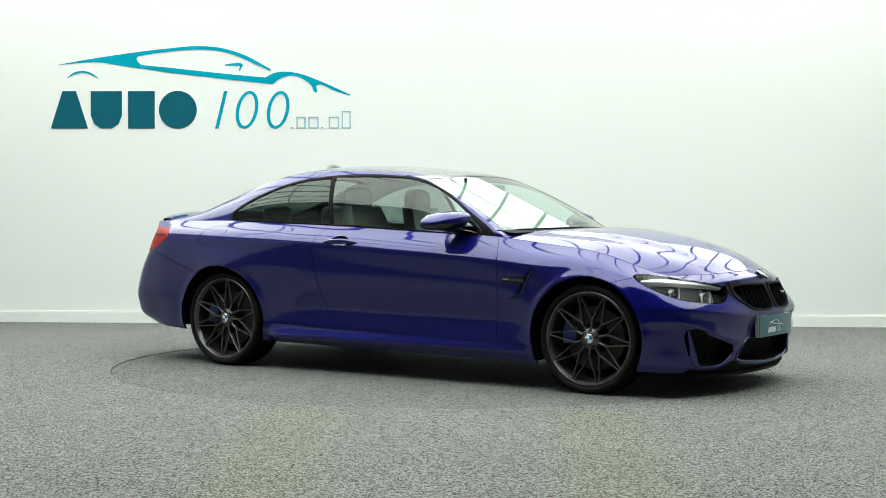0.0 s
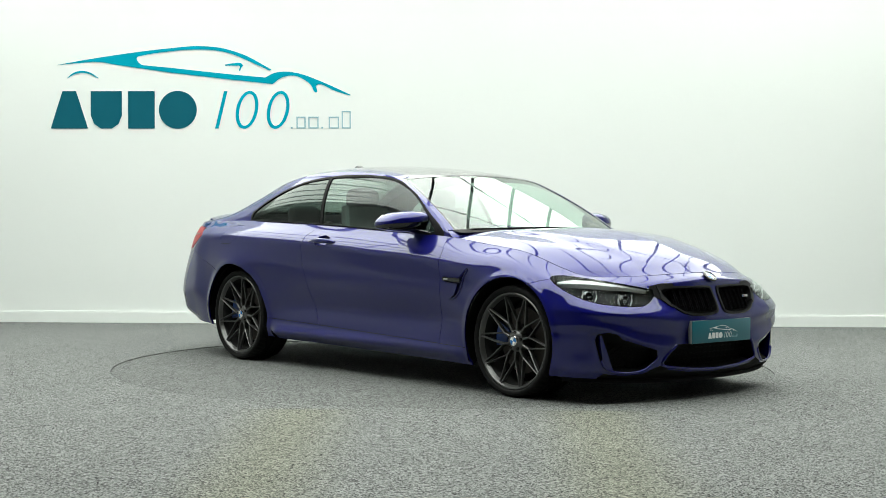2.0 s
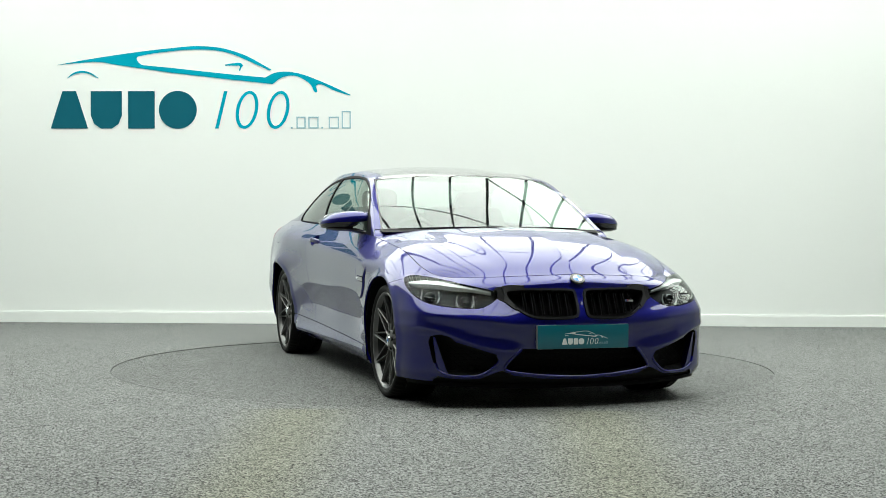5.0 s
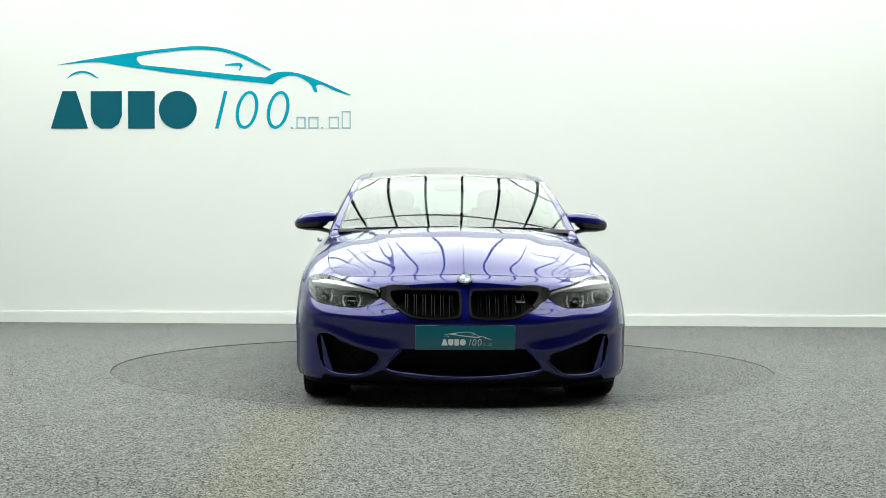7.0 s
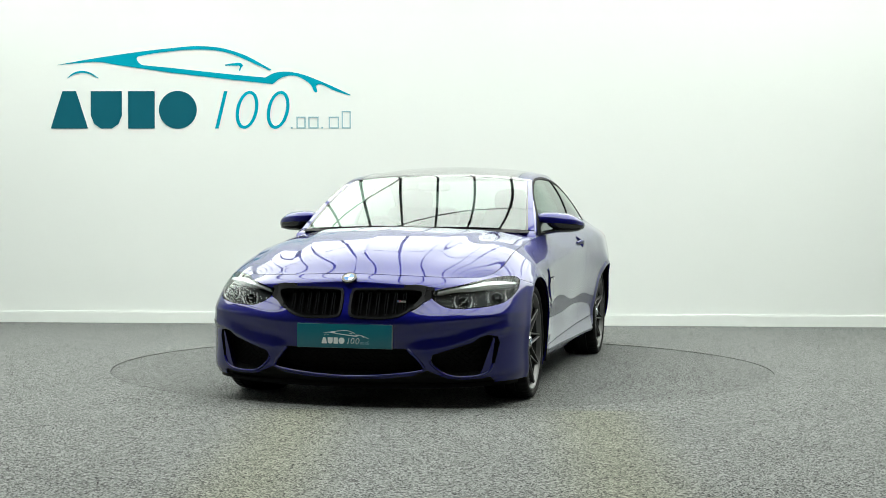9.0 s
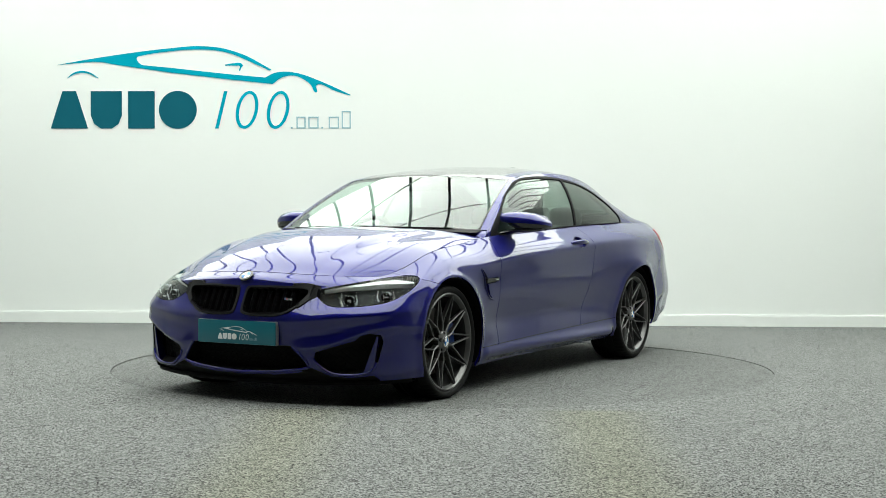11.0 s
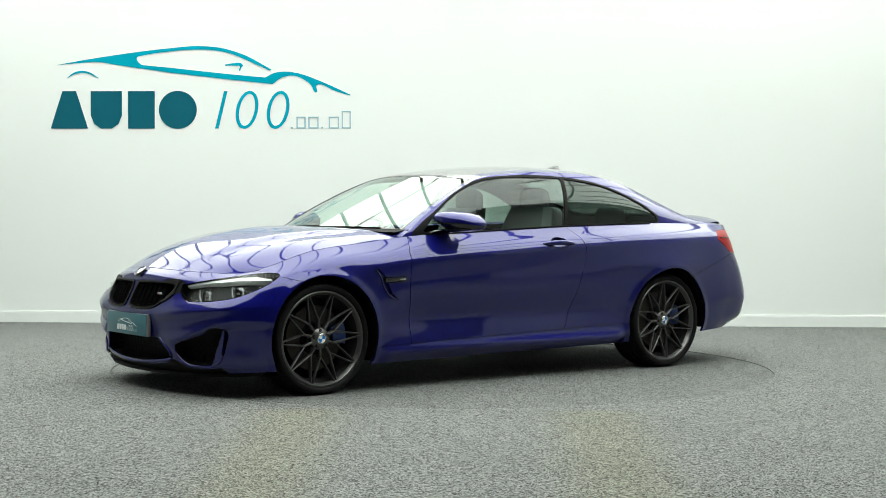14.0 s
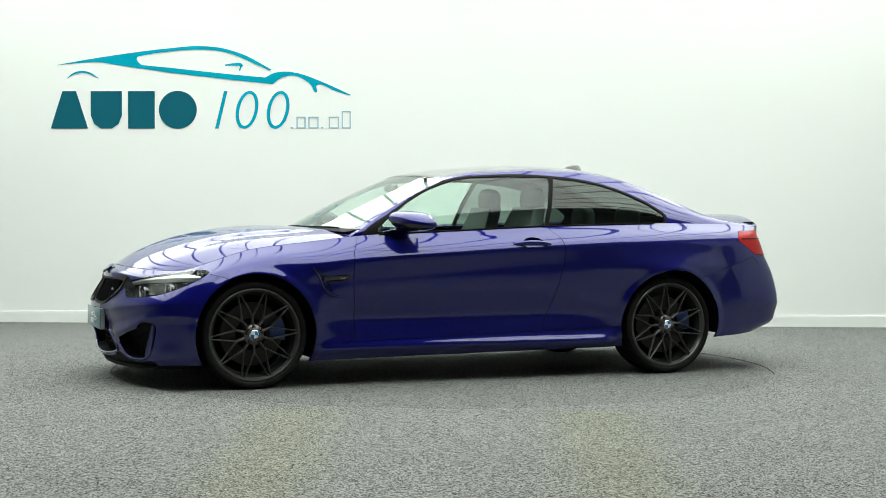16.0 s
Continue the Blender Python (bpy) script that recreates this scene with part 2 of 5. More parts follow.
structure(mesh_ob("ceiling", bm, BACKWALL), "dark hall roof", "ceiling")
bm = bmesh.new()
box(bm, (-HALL_X, WALL_Y - 0.018, 0.0), (HALL_X, WALL_Y - 0.0005, 0.105))
box(bm, (-HALL_X, WALL_Y - 0.012, 0.105), (HALL_X, WALL_Y - 0.0005, 0.117))
structure(mesh_ob("baseboard", bm, TRIMWHITE), "white painted skirting board", "baseboard")

# the roof light: translucent panels between dark steel bars, pitched up from the wall's head
LIGHT_X, LIGHT_LEN, LIGHT_PITCH = 5.8, 10.6, 17.5
roof_light = new("skylight")
structure(roof_light, "large bright translucent pitched roof light with dark steel bars", "skylight")
roof_light.matrix_basis = pose(0, WALL_Y - 0.02, EAVES, -LIGHT_PITCH)
mesh_ob("glazing", box(bmesh.new(), (-LIGHT_X, -LIGHT_LEN, 0.0), (LIGHT_X, 0.0, 0.05)), PANEL, roof_light)
for i in range(20):
    x = -5.415 + 0.57 * i
    mesh_ob("bar", box(bmesh.new(), (x - 0.018, -LIGHT_LEN, -0.05), (x + 0.018, 0.0, -0.004)), STEEL, roof_light)
for y in (-2.6, -6.2, -9.8):
    mesh_ob("purlin", box(bmesh.new(), (-LIGHT_X, y - 0.012, -0.075), (LIGHT_X, y + 0.012, -0.0505)), STEEL, roof_light)
for y in (-8.8, -4.0):
    for s in (-1, 1):
        bm = bmesh.new()
        tube(bm, [(s * 5.6, y, -0.25), (0.0, y + 3.2, -0.25)], 0.02, 6)
        mesh_ob("brace", bm, STEEL, roof_light)

# turntable: a carpeted disc flush with the floor
bm = bmesh.new()
n = 192
top = [bm.verts.new((TABLE_R * math.cos(2 * math.pi * i / n), TABLE_R * math.sin(2 * math.pi * i / n), 0)) for i in range(n)]
low = [bm.verts.new((v.co.x, v.co.y, -0.03)) for v in top]
bm.faces.new(top)
for i in range(n):
    bm.faces.new((low[i], low[(i + 1) % n], top[(i + 1) % n], top[i]))
turntable = mesh_ob("turntable", bm, TABLECARPET)
edge = [(TABLE_R * math.cos(2 * math.pi * i / n), TABLE_R * math.sin(2 * math.pi * i / n)) for i in range(n)]
bm = bmesh.new()
rings = [[bm.verts.new((x * k, y * k, z)) for x, y in edge] for k, z in ((1.0002, -0.02), (1.0002, -0.004), (1.0012, -0.004), (1.0012, 0.0043), (1.0028, 0.0046))]
for p, q in zip(rings, rings[1:]):
    for i in range(n):
        bm.faces.new((p[i], p[(i + 1) % n], q[(i + 1) % n], q[i]))
mesh_ob("edge_strip", bm, CABIN, turntable)["label"] = "thin dark rim round the turntable"
tagged(turntable, "round turntable in slightly darker grey carpet, level with the floor", "turntable")


# ---------------------------------------------------------------- the car
# Car space: x forward, y to its left, z up from the ground; the left half is shaped, the right half mirrors it.
STATIONS = [0, 0.45, 0.80, 1.06, 1.30, 1.65, 2.00, 2.45, 3.17, 3.85, 4.11, 4.48, 4.80, 5.06, 5.36, 5.64, 5.92]
LEVELS = [0, 0.09, 0.15, 0.31, 0.47, 0.62, 0.67, 0.72, 0.79]


def level(text):
    return [tuple(float(c) for c in p.split(",")) for p in text.split()]


NET = [
    level("-2.33,0,.30 -2.30,.45,.29 -2.20,.74,.265 -2.00,.845,.245 -1.80,.875,.235 -1.41,.88,.21 -1.07,.855,.19 -.62,.835,.18 .1,.83,.17 .78,.84,.16 1.02,.86,.158 1.41,.885,.155 1.76,.885,.155 1.93,.80,.15 2.06,.55,.14 2.12,.28,.135 2.14,0,.135"),
    level("-2.40,0,.34 -2.37,.45,.335 -2.29,.79,.33 -2.02,.865,.32 -1.80,.895,.30 -1.41,.905,.28 -1.07,.885,.265 -.62,.868,.25 .1,.862,.24 .78,.868,.225 1.02,.88,.22 1.41,.905,.22 1.76,.902,.215 1.95,.815,.205 2.09,.55,.195 2.15,.28,.185 2.17,0,.185"),
    level("-2.42,0,.42 -2.39,.45,.415 -2.31,.80,.40 -2.03,.875,.39 -1.80,.905,.37 -1.41,.92,.35 -1.07,.885,.325 -.62,.868,.305 .1,.864,.285 .78,.872,.27 1.02,.884,.27 1.41,.912,.28 1.76,.905,.29 1.955,.810,.29 2.10,.55,.28 2.165,.28,.275 2.187,0,.275"),
    level("-2.43,0,.50 -2.40,.45,.50 -2.32,.805,.495 -2.05,.892,.49 -1.80,.912,.49 -1.41,.933,.48 -1.07,.905,.47 -.62,.864,.445 .1,.859,.43 .78,.867,.42 1.02,.898,.44 1.41,.922,.44 1.76,.905,.43 1.96,.808,.40 2.105,.55,.385 2.175,.28,.38 2.198,0,.38"),
    level("-2.37,0,.66 -2.34,.45,.66 -2.285,.79,.66 -2.04,.885,.66 -1.80,.910,.65 -1.41,.935,.65 -1.07,.912,.635 -.62,.894,.62 .1,.889,.61 .78,.892,.595 1.02,.900,.59 1.41,.918,.59 1.74,.89,.57 1.955,.805,.535 2.122,.55,.50 2.188,.28,.485 2.212,0,.485"),
    level("-2.29,0,.80 -2.26,.45,.80 -2.22,.775,.81 -2.03,.872,.81 -1.80,.895,.81 -1.41,.922,.81 -1.07,.912,.805 -.62,.893,.79 .1,.886,.765 .78,.884,.735 1.02,.888,.72 1.41,.895,.70 1.71,.862,.655 1.895,.770,.625 2.055,.54,.605 2.132,.28,.605 2.158,0,.612"),
    level("-2.28,0,.855 -2.25,.45,.855 -2.205,.765,.865 -2.02,.857,.865 -1.80,.882,.868 -1.41,.908,.87 -1.07,.899,.862 -.62,.884,.847 .1,.877,.822 .78,.873,.79 1.02,.873,.77 1.41,.877,.738 1.70,.842,.68 1.873,.755,.647 2.035,.530,.638 2.115,.28,.645 2.140,0,.655"),
    level("-2.27,0,.91 -2.24,.45,.91 -2.19,.745,.92 -2.01,.828,.92 -1.80,.852,.92 -1.41,.875,.92 -1.07,.872,.91 -.62,.862,.895 .1,.856,.87 .78,.850,.835 1.02,.846,.81 1.41,.845,.77 1.69,.812,.70 1.85,.735,.665 2.02,.52,.662 2.105,.275,.672 2.13,0,.685"),
    level("-2.36,0,1.03 -2.33,.40,1.02 -2.235,.675,.985 -2.03,.73,.992 -1.80,.745,.995 -1.41,.765,.997 -1.07,.782,.99 -.62,.790,.978 .1,.795,.945 .78,.775,.905 1.02,.762,.875 1.41,.758,.825 1.67,.735,.744 1.80,.67,.701 1.97,.49,.702 2.05,.265,.711 2.075,0,.718"),
]
# greenhouse: centre line, roof rail and beltline, each from the scuttle back to the boot's lip
CENTRE = level(".90,0,.965 .572,0,1.135 .20,0,1.305 -.25,0,1.375 -.65,0,1.392 -1.05,0,1.372 -1.25,0,1.335 -1.72,0,1.145 -1.95,0,1.06 -2.16,0,1.035 -2.33,0,1.04")
RAIL = level(".71,.755,.950 .436,.698,1.116 .09,.630,1.274 -.30,.600,1.326 -.65,.590,1.337 -1.0,.586,1.317 -1.2,.588,1.282 -1.60,.615,1.145 -1.88,.650,1.045 -2.07,.68,1.008 -2.235,.675,.986")
BELT_AT = [3.85, 3.52, 3.17, 2.77, 2.42, 2.07, 1.86, 1.455, 1.18, 1.02, 0.80]
GKNOTS = [0, 0.40, 0.82, 1.25, 1.62, 1.98, 2.20, 2.68, 2.98, 3.17, 3.34]


def side_surface(u, v):
    """The flank from the rear middle round to the nose: u along it, v up it."""
    rows = [hermite(STATIONS, p, u) for p in NET]
    return sculpt(across(LEVELS, rows, v))


def ease(x, a, b):
    t = np.clip((x - a) / (b - a), 0, 1)
    return t * t * (3 - 2 * t)


def ridge(d, up, down):
    """A crease: 1 on the line, falling off over up above it and down below it, its tip just rounded."""
    t = np.where(d > 0, d / up, -d / down)
    t = np.sqrt(t * t + 0.006) - 0.077
    return np.clip(1 - t, 0, 1) ** 1.5


def sculpt(p):
    """Creases and swellings pressed into the flank and the front bumper."""
    x, y, z = p[:, 0], p[:, 1], p[:, 2]
    flankside = ease(y, 0.70, 0.80)
    between = ease(x, -1.06, -0.92) * (1 - ease(x, 0.92, 1.06))
    out = np.interp(x, [-1.0, -0.3, 0.9], [0.040, 0.034, 0.016]) * np.exp(-((z - 0.222) / 0.042) ** 2) * between
    line = np.interp(x, [-2.2, -1.4, -1.0, -0.4, 0.75, 1.15], [0.888, 0.885, 0.872, 0.842, 0.765, 0.735])
    out += np.interp(x, [-2.1, -1.5, -0.8], [0.004, 0.006, 0.019]) * ridge(z - line, 0.085, 0.12) * ease(x, -2.25, -1.9) * (1 - ease(x, 0.95, 1.30))
    out += 0.026 * np.exp(-((x + 1.36) / 0.40) ** 2 - ((z - 0.70) / 0.080) ** 2)
    out -= 0.007 * np.exp(-((z - 0.405) / 0.06) ** 2) * between
    for cx in (1.402, -1.415):
        out += 0.009 * np.exp(-((np.hypot(x - cx, z - 0.322) - 0.372) / 0.024) ** 2)
    # brow over the side intakes, and the shelf below the lamps
    nose = ease(x, 1.66, 1.80)
    brow = np.interp(y, [0.36, 0.425, 0.55, 0.665, 0.74, 0.83], [0.315, 0.318, 0.348, 0.388, 0.420, 0.440])
    push = np.interp(y, [0.30, 0.42, 0.60, 0.80, 0.90], [0.0, 0.016, 0.026, 0.022, 0.006]) * ridge(z - brow, 0.13, 0.045)
    shelf = np.interp(y, [0.0, 0.35, 0.60, 0.90], [0.462, 0.458, 0.488, 0.520])
    push += np.interp(y, [0.0, 0.30, 0.45, 0.75, 0.90], [0.004, 0.006, 0.014, 0.014, 0.004]) * ridge(z - shelf, 0.075, 0.05)
    ax, ay = x - 1.15, y
    size = np.maximum(np.hypot(ax, ay), 1e-6)
    q = p.copy()
    q[:, 0] += nose * push * ax / size
    q[:, 1] += nose * push * ay / size + out * flankside
    return q


def across(knots, rows, v):
    """A cubic over stacked curves, read at one v for each point."""
    k, p = np.array(knots, float), np.stack(rows)
    h, d = np.diff(k), np.diff(p, axis=0) / np.diff(k)[:, None, None]
    t = np.empty_like(p)
    t[0], t[-1] = d[0], d[-1]
    t[1:-1] = (d[:-1] * h[1:, None, None] + d[1:] * h[:-1, None, None]) / (h[:-1] + h[1:])[:, None, None]
    i = np.clip(np.searchsorted(k, v, side="right") - 1, 0, len(k) - 2)
    j = np.arange(len(v))
    g = (k[i + 1] - k[i])[:, None]
    s = ((v - k[i]) / g[:, 0])[:, None]
    return ((2 * s**3 - 3 * s**2 + 1) * p[i, j] + (s**3 - 2 * s**2 + s) * g * t[i, j]
            + (3 * s**2 - 2 * s**3) * p[i + 1, j] + (s**3 - s**2) * g * t[i + 1, j])


def screen_line(points, u):
    """A line of the glasshouse: one even sweep up the windscreen, then a spline back over the roof."""
    p = np.array(points, float)
    a, b, c = GKNOTS[:3]
    t = u[:, None]
    sweep = p[0] * (t - b) * (t - c) / ((a - b) * (a - c)) + p[1] * (t - a) * (t - c) / ((b - a) * (b - c)) + p[2] * (t - a) * (t - b) / ((c - a) * (c - b))
    return np.where(t < c, sweep, hermite(GKNOTS, p, u))


def glasshouse_side(u, v):
    """Between the beltline (v 0) and the roof rail (v 1), bowed outwards."""
    a, b = hermite(STATIONS, NET[-1], hermite(GKNOTS, BELT_AT, u)), screen_line(RAIL, u)
    s = v[:, None]
    p = a + (b - a) * s
    bow = 4 * s[:, 0] * (1 - s[:, 0]) * 0.16 * np.linalg.norm(b - a, axis=1) * 0.5
    p[:, 1] += bow * 0.8
    p[:, 2] += bow * 0.45
    return p


def top_surface(u, v):
    """Windscreen, roof, rear window and boot, from the middle (v 0) to the rail (v 1)."""
    a, b = screen_line(CENTRE, u), screen_line(RAIL, u)
    s = v
    p = np.empty_like(a)
    k = ease(u, 0.72, 1.15)      # an even sweep across the windscreen, rounder shoulders further back
    p[:, 0] = a[:, 0] + (b[:, 0] - a[:, 0]) * s**(2 + 0.2 * k)
    p[:, 1] = b[:, 1] * s
    p[:, 2] = a[:, 2] + (b[:, 2] - a[:, 2]) * ((1 - 0.25 * k) * s**2 + 0.25 * k * s**5)
    return p


def bonnet_surface(u, v):
    """Bonnet: u from the scuttle to the nose, v from the middle to the wing."""
    # outer edge: the wing line from the scuttle to the headlamp, inner: the middle
    seam = hermite(STATIONS, NET[-1], 3.85 + (5.06 - 3.85) * u)
    front = hermite(STATIONS, NET[-1], 5.92 + (5.06 - 5.92) * v)
    mid = hermite([0, 0.25, 0.5, 0.72, 0.88, 1.0], level(".90,0,.962 1.20,0,.957 1.50,0,.927 1.78,0,.868 1.96,0,.795 2.075,0,.718"), u)
    cowl = hermite([0, 0.35, 0.7, 1.0], level(".90,0,.962 .885,.30,.958 .835,.58,.94 .78,.775,.905"), v)
    c = lambda i, j: np.array(((0.90, 0, 0.962), (0.78, 0.775, 0.905)), float)[j] if i == 0 else (np.array((2.075, 0, 0.718)) if j == 0 else hermite(STATIONS, NET[-1], np.array([5.06]))[0])
    U, V = u[:, None], v[:, None]
    p = (1 - V) * mid + V * seam + (1 - U) * cowl + U * front - ((1 - U) * (1 - V) * c(0, 0) + (1 - U) * V * c(0, 1) + U * (1 - V) * c(1, 0) + U * V * c(1, 1))
    # crown, and a broad power dome between two soft creases
    w = np.clip(u, 0, 1)
    rise = w * (1 - w) ** 1.7 / 0.1687
    p[:, 2] += 0.052 * rise * (1 - v**2) * v**2
    line = 0.66 - 0.26 * u
    p[:, 2] += 0.013 * rise * ease(line - v, -0.05, 0.07)
    p[:, 2] -= 0.006 * rise * np.exp(-((v - line - 0.10) / 0.09) ** 2)
    return p


def inside(poly, pts):
    poly = np.asarray(poly, float)
    x, y = pts[:, 0], pts[:, 1]
    res = np.zeros(len(pts), bool)
    for (x0, y0), (x1, y1) in zip(poly, np.roll(poly, -1, 0)):
        if y0 == y1:
            continue
        hit = ((y0 > y) != (y1 > y)) & (x < (x1 - x0) * (y - y0) / (y1 - y0) + x0)
        res ^= hit
    return res


class Skin:
    """A grid over a surface whose faces are named panel by panel; edges are drawn onto the seams."""

    def __init__(self, fn, us, vs, base):
        self.fn = fn
        a, b = np.meshgrid(us, vs, indexing="ij")
        self.u, self.v = a.ravel().copy(), b.ravel().copy()
        self.lim = (us[0], us[-1], vs[0], vs[-1])
        nu, nv = len(us), len(vs)
        i, j = np.meshgrid(np.arange(nu - 1), np.arange(nv - 1), indexing="ij")
        k = (i * nv + j).ravel()
        self.faces = np.stack([k, k + nv, k + nv + 1, k + 1], 1)
        self.border = (self.u == us[0]) | (self.u == us[-1]) | (self.v == vs[0]) | (self.v == vs[-1])
        self.name = np.array([base] * len(self.faces), dtype=object)

    def coords(self, u, v, axes):
        if axes == "uv":
            return np.stack([u, v], 1)
        p = self.fn(u, v)
        if axes == "uz":
            return np.stack([u, p[:, 2]], 1)
        return p[:, ["xyz".index(c) for c in axes]]

    def carve(self, name, poly, axes="xz", only=None):
        c = self.coords(self.u, self.v, axes)
        pick = inside(poly, c[self.faces].mean(1))
        if only:
            pick &= np.isin(self.name, only)
        self.name[pick] = name
        n_in, n_out = np.zeros(len(self.u), int), np.zeros(len(self.u), int)
        np.add.at(n_in, self.faces[pick].ravel(), 1)
        np.add.at(n_out, self.faces[~pick].ravel(), 1)
        idx = np.where((n_in > 0) & (n_out > 0) & ~self.border)[0]
        if not len(idx):
            return
        poly = np.asarray(poly, float)
        a, b = poly, np.roll(poly, -1, 0)
        q = c[idx]
        ab = b - a
        t = np.clip(((q[:, None] - a) * ab).sum(2) / np.maximum((ab**2).sum(1), 1e-12), 0, 1)
        near = a + t[..., None] * ab
        d = np.linalg.norm(near - q[:, None], axis=2)
        best = near[np.arange(len(idx)), d.argmin(1)]
        ok = d.min(1) < 0.03
        idx, best = idx[ok], best[ok]
        u, v = self.u[idx], self.v[idx]
        e = 1e-4
        for _ in range(4):
            f = self.coords(u, v, axes)
            fu, fv = (self.coords(u + e, v, axes) - f) / e, (self.coords(u, v + e, axes) - f) / e
            det = fu[:, 0] * fv[:, 1] - fu[:, 1] * fv[:, 0]
            det = np.where(np.abs(det) < 1e-3, 1e9, det)
            r = best - f
            u = np.clip(u + np.clip((r[:, 0] * fv[:, 1] - r[:, 1] * fv[:, 0]) / det, -0.03, 0.03), *self.lim[:2])
            v = np.clip(v + np.clip((r[:, 1] * fu[:, 0] - r[:, 0] * fu[:, 1]) / det, -0.03, 0.03), *self.lim[2:])
        self.u[idx], self.v[idx] = u, v

    def normals(self, u, v):
        e = 2e-3
        cl = lambda w, i: np.clip(w, self.lim[i], self.lim[i + 1])
        du = self.fn(cl(u + e, 0), v) - self.fn(cl(u - e, 0), v)
        dv = self.fn(u, cl(v + e, 2)) - self.fn(u, cl(v - e, 2))
        n = np.cross(du, dv)
        return n / np.maximum(np.linalg.norm(n, axis=1), 1e-9)[:, None]


def panel(name, pieces, material, parent, sides=(1, -1), gap=0.002, flange=0.012, offset=0.0, walls=False, label="", smooth=42, edge=False):
    """Named faces of one or more skins as one sheet with turned-in edges. offset moves it in or out along the surface;
    walls then join it to the surface's level."""
    bm = bmesh.new()
    for skin, names, out in pieces:
        pick = skin.faces[np.isin(skin.name, names)]
        if not len(pick):
            continue
        used, inv = np.unique(pick, return_inverse=True)
        f = inv.reshape(-1, 4)
        u, v = skin.u[used], skin.v[used]
        p, nrm = skin.fn(u, v), skin.normals(u, v) * out
        count, ring = {}, {}
        for q in f.tolist():
            for a, b in zip(q, q[1:] + q[:1]):
                k = (a, b) if a < b else (b, a)
                count[k] = count.get(k, 0) + 1
                ring.setdefault(a, set()).add(b)
                ring.setdefault(b, set()).add(a)
        mid = np.abs(p[:, 1]) < 1e-4
        rim = [k for k, c in count.items() if c == 1 and not (mid[k[0]] and mid[k[1]])]
        rimset = {a for k in rim for a in k}
        base = p.copy()
        for a in rimset:
            if gap and (edge or not skin.border[used[a]]):
                d = base[[b for b in ring[a] if b not in rimset] or [a]].mean(0) - base[a]
                l = np.linalg.norm(d)
                if l > 1e-6:
                    p[a] = base[a] + d / l * min(gap, l * 0.6)
        p = p + nrm * offset
        p[mid, 1] = 0
        depth = -offset if walls else -flange
        fl = {a: p[a] + nrm[a] * depth for a in rimset} if (flange or walls) else {}
        for s in sides:
            m = np.array([1, s, 1])
            vs = [bm.verts.new(c) for c in (p * m).tolist()]
            ex = {a: bm.verts.new(c * m) for a, c in fl.items()}
            for q in f.tolist():
                w = [vs[i] for i in (q if s * out > 0 else q[::-1])]
                try:
                    bm.faces.new(w)
                except ValueError:
                    pass
            if fl:
                for a, b in rim:
                    try:
                        bm.faces.new((vs[a], vs[b], ex[b], ex[a]))
                    except ValueError:
                        pass
    if len(sides) == 2:
        bmesh.ops.remove_doubles(bm, verts=[v for v in bm.verts if abs(v.co.y) < 2e-4], dist=4e-4)
    bmesh.ops.dissolve_degenerate(bm, dist=1e-5, edges=bm.edges)
    if flange or walls:
        bmesh.ops.recalc_face_normals(bm, faces=bm.faces)
        g = [x for x in bm.faces]
        if g:
            tot = sum((x.calc_center_median() - Vector((0, 0, 0.55))).dot(x.normal) * x.calc_area() for x in g)
            if tot < 0 and not walls:
                bmesh.ops.reverse_faces(bm, faces=bm.faces)
    return part(name, bm, material, parent, label, smooth)


def circle(cx, cz, r, n=72):
    return [(cx + r * math.cos(2 * math.pi * i / n), cz + r * math.sin(2 * math.pi * i / n)) for i in range(n)]


def rounded(points, n=3):
    """An outline with its corners cut round."""
    p = np.array(points, float)
    for _ in range(n):
        q = np.roll(p, -1, 0)
        p = np.stack([0.74 * p + 0.26 * q, 0.26 * p + 0.74 * q], 1).reshape(-1, 2)
    return [tuple(q) for q in p]


car = new("car")
tagged(car, "violet-blue metallic two-door coupe with dark alloy wheels on a turntable", "car")

lin = np.linspace
flank = Skin(side_surface, np.concatenate([lin(0, 1.0, 56), lin(1.0, 4.5, 230)[1:], lin(4.5, 5.92, 150)[1:]]), lin(0, 0.79, 74), "rear_quarter")
house = Skin(glasshouse_side, lin(0, 3.34, 260), lin(0, 1, 34), "rear_quarter")
top = Skin(top_surface, lin(0, 3.34, 240), lin(0, 1, 46), "rear_quarter")
hood = Skin(bonnet_surface, lin(0, 1, 90), lin(0, 1, 56), "bonnet")

# flank: wings, door, sill, bumpers
flank.carve("front_wing", [(0.72, 1.2), (0.735, 0.92), (0.79, 0.81), (0.80, 0.63), (0.775, 0.20), (0.775, 0.0), (2.6, 0.0), (2.6, 1.2)])
flank.carve("front_bumper", [(1.50, 0.0), (1.50, 0.64), (1.71, 0.694), (1.80, 0.75), (2.6, 0.80), (2.6, 0.0)])
flank.carve("door", [(0.735, 1.1), (0.735, 0.92), (0.79, 0.81), (0.80, 0.63), (0.775, 0.269), (0.14, 0.285), (-0.475, 0.302), (-0.57, 0.54), (-0.62, 0.72), (-0.632, 0.83), (-0.615, 0.90), (-0.55, 0.96), (-0.55, 1.1)])
flank.carve("rear_bumper", [(-1.60, 0.0), (-1.62, 0.63), (-2.08, 0.775), (-2.16, 0.70), (-2.7, 0.70), (-2.7, 0.0)])
flank.carve("boot_face", [(-2.205, 0.70), (-2.185, 1.2), (-2.7, 1.2), (-2.7, 0.70)])
flank.carve("sill", [(1.06, 0.258), (0.14, 0.285), (-1.12, 0.322), (-1.12, 0.0), (1.06, 0.0)], only=["door", "front_wing", "rear_quarter"])
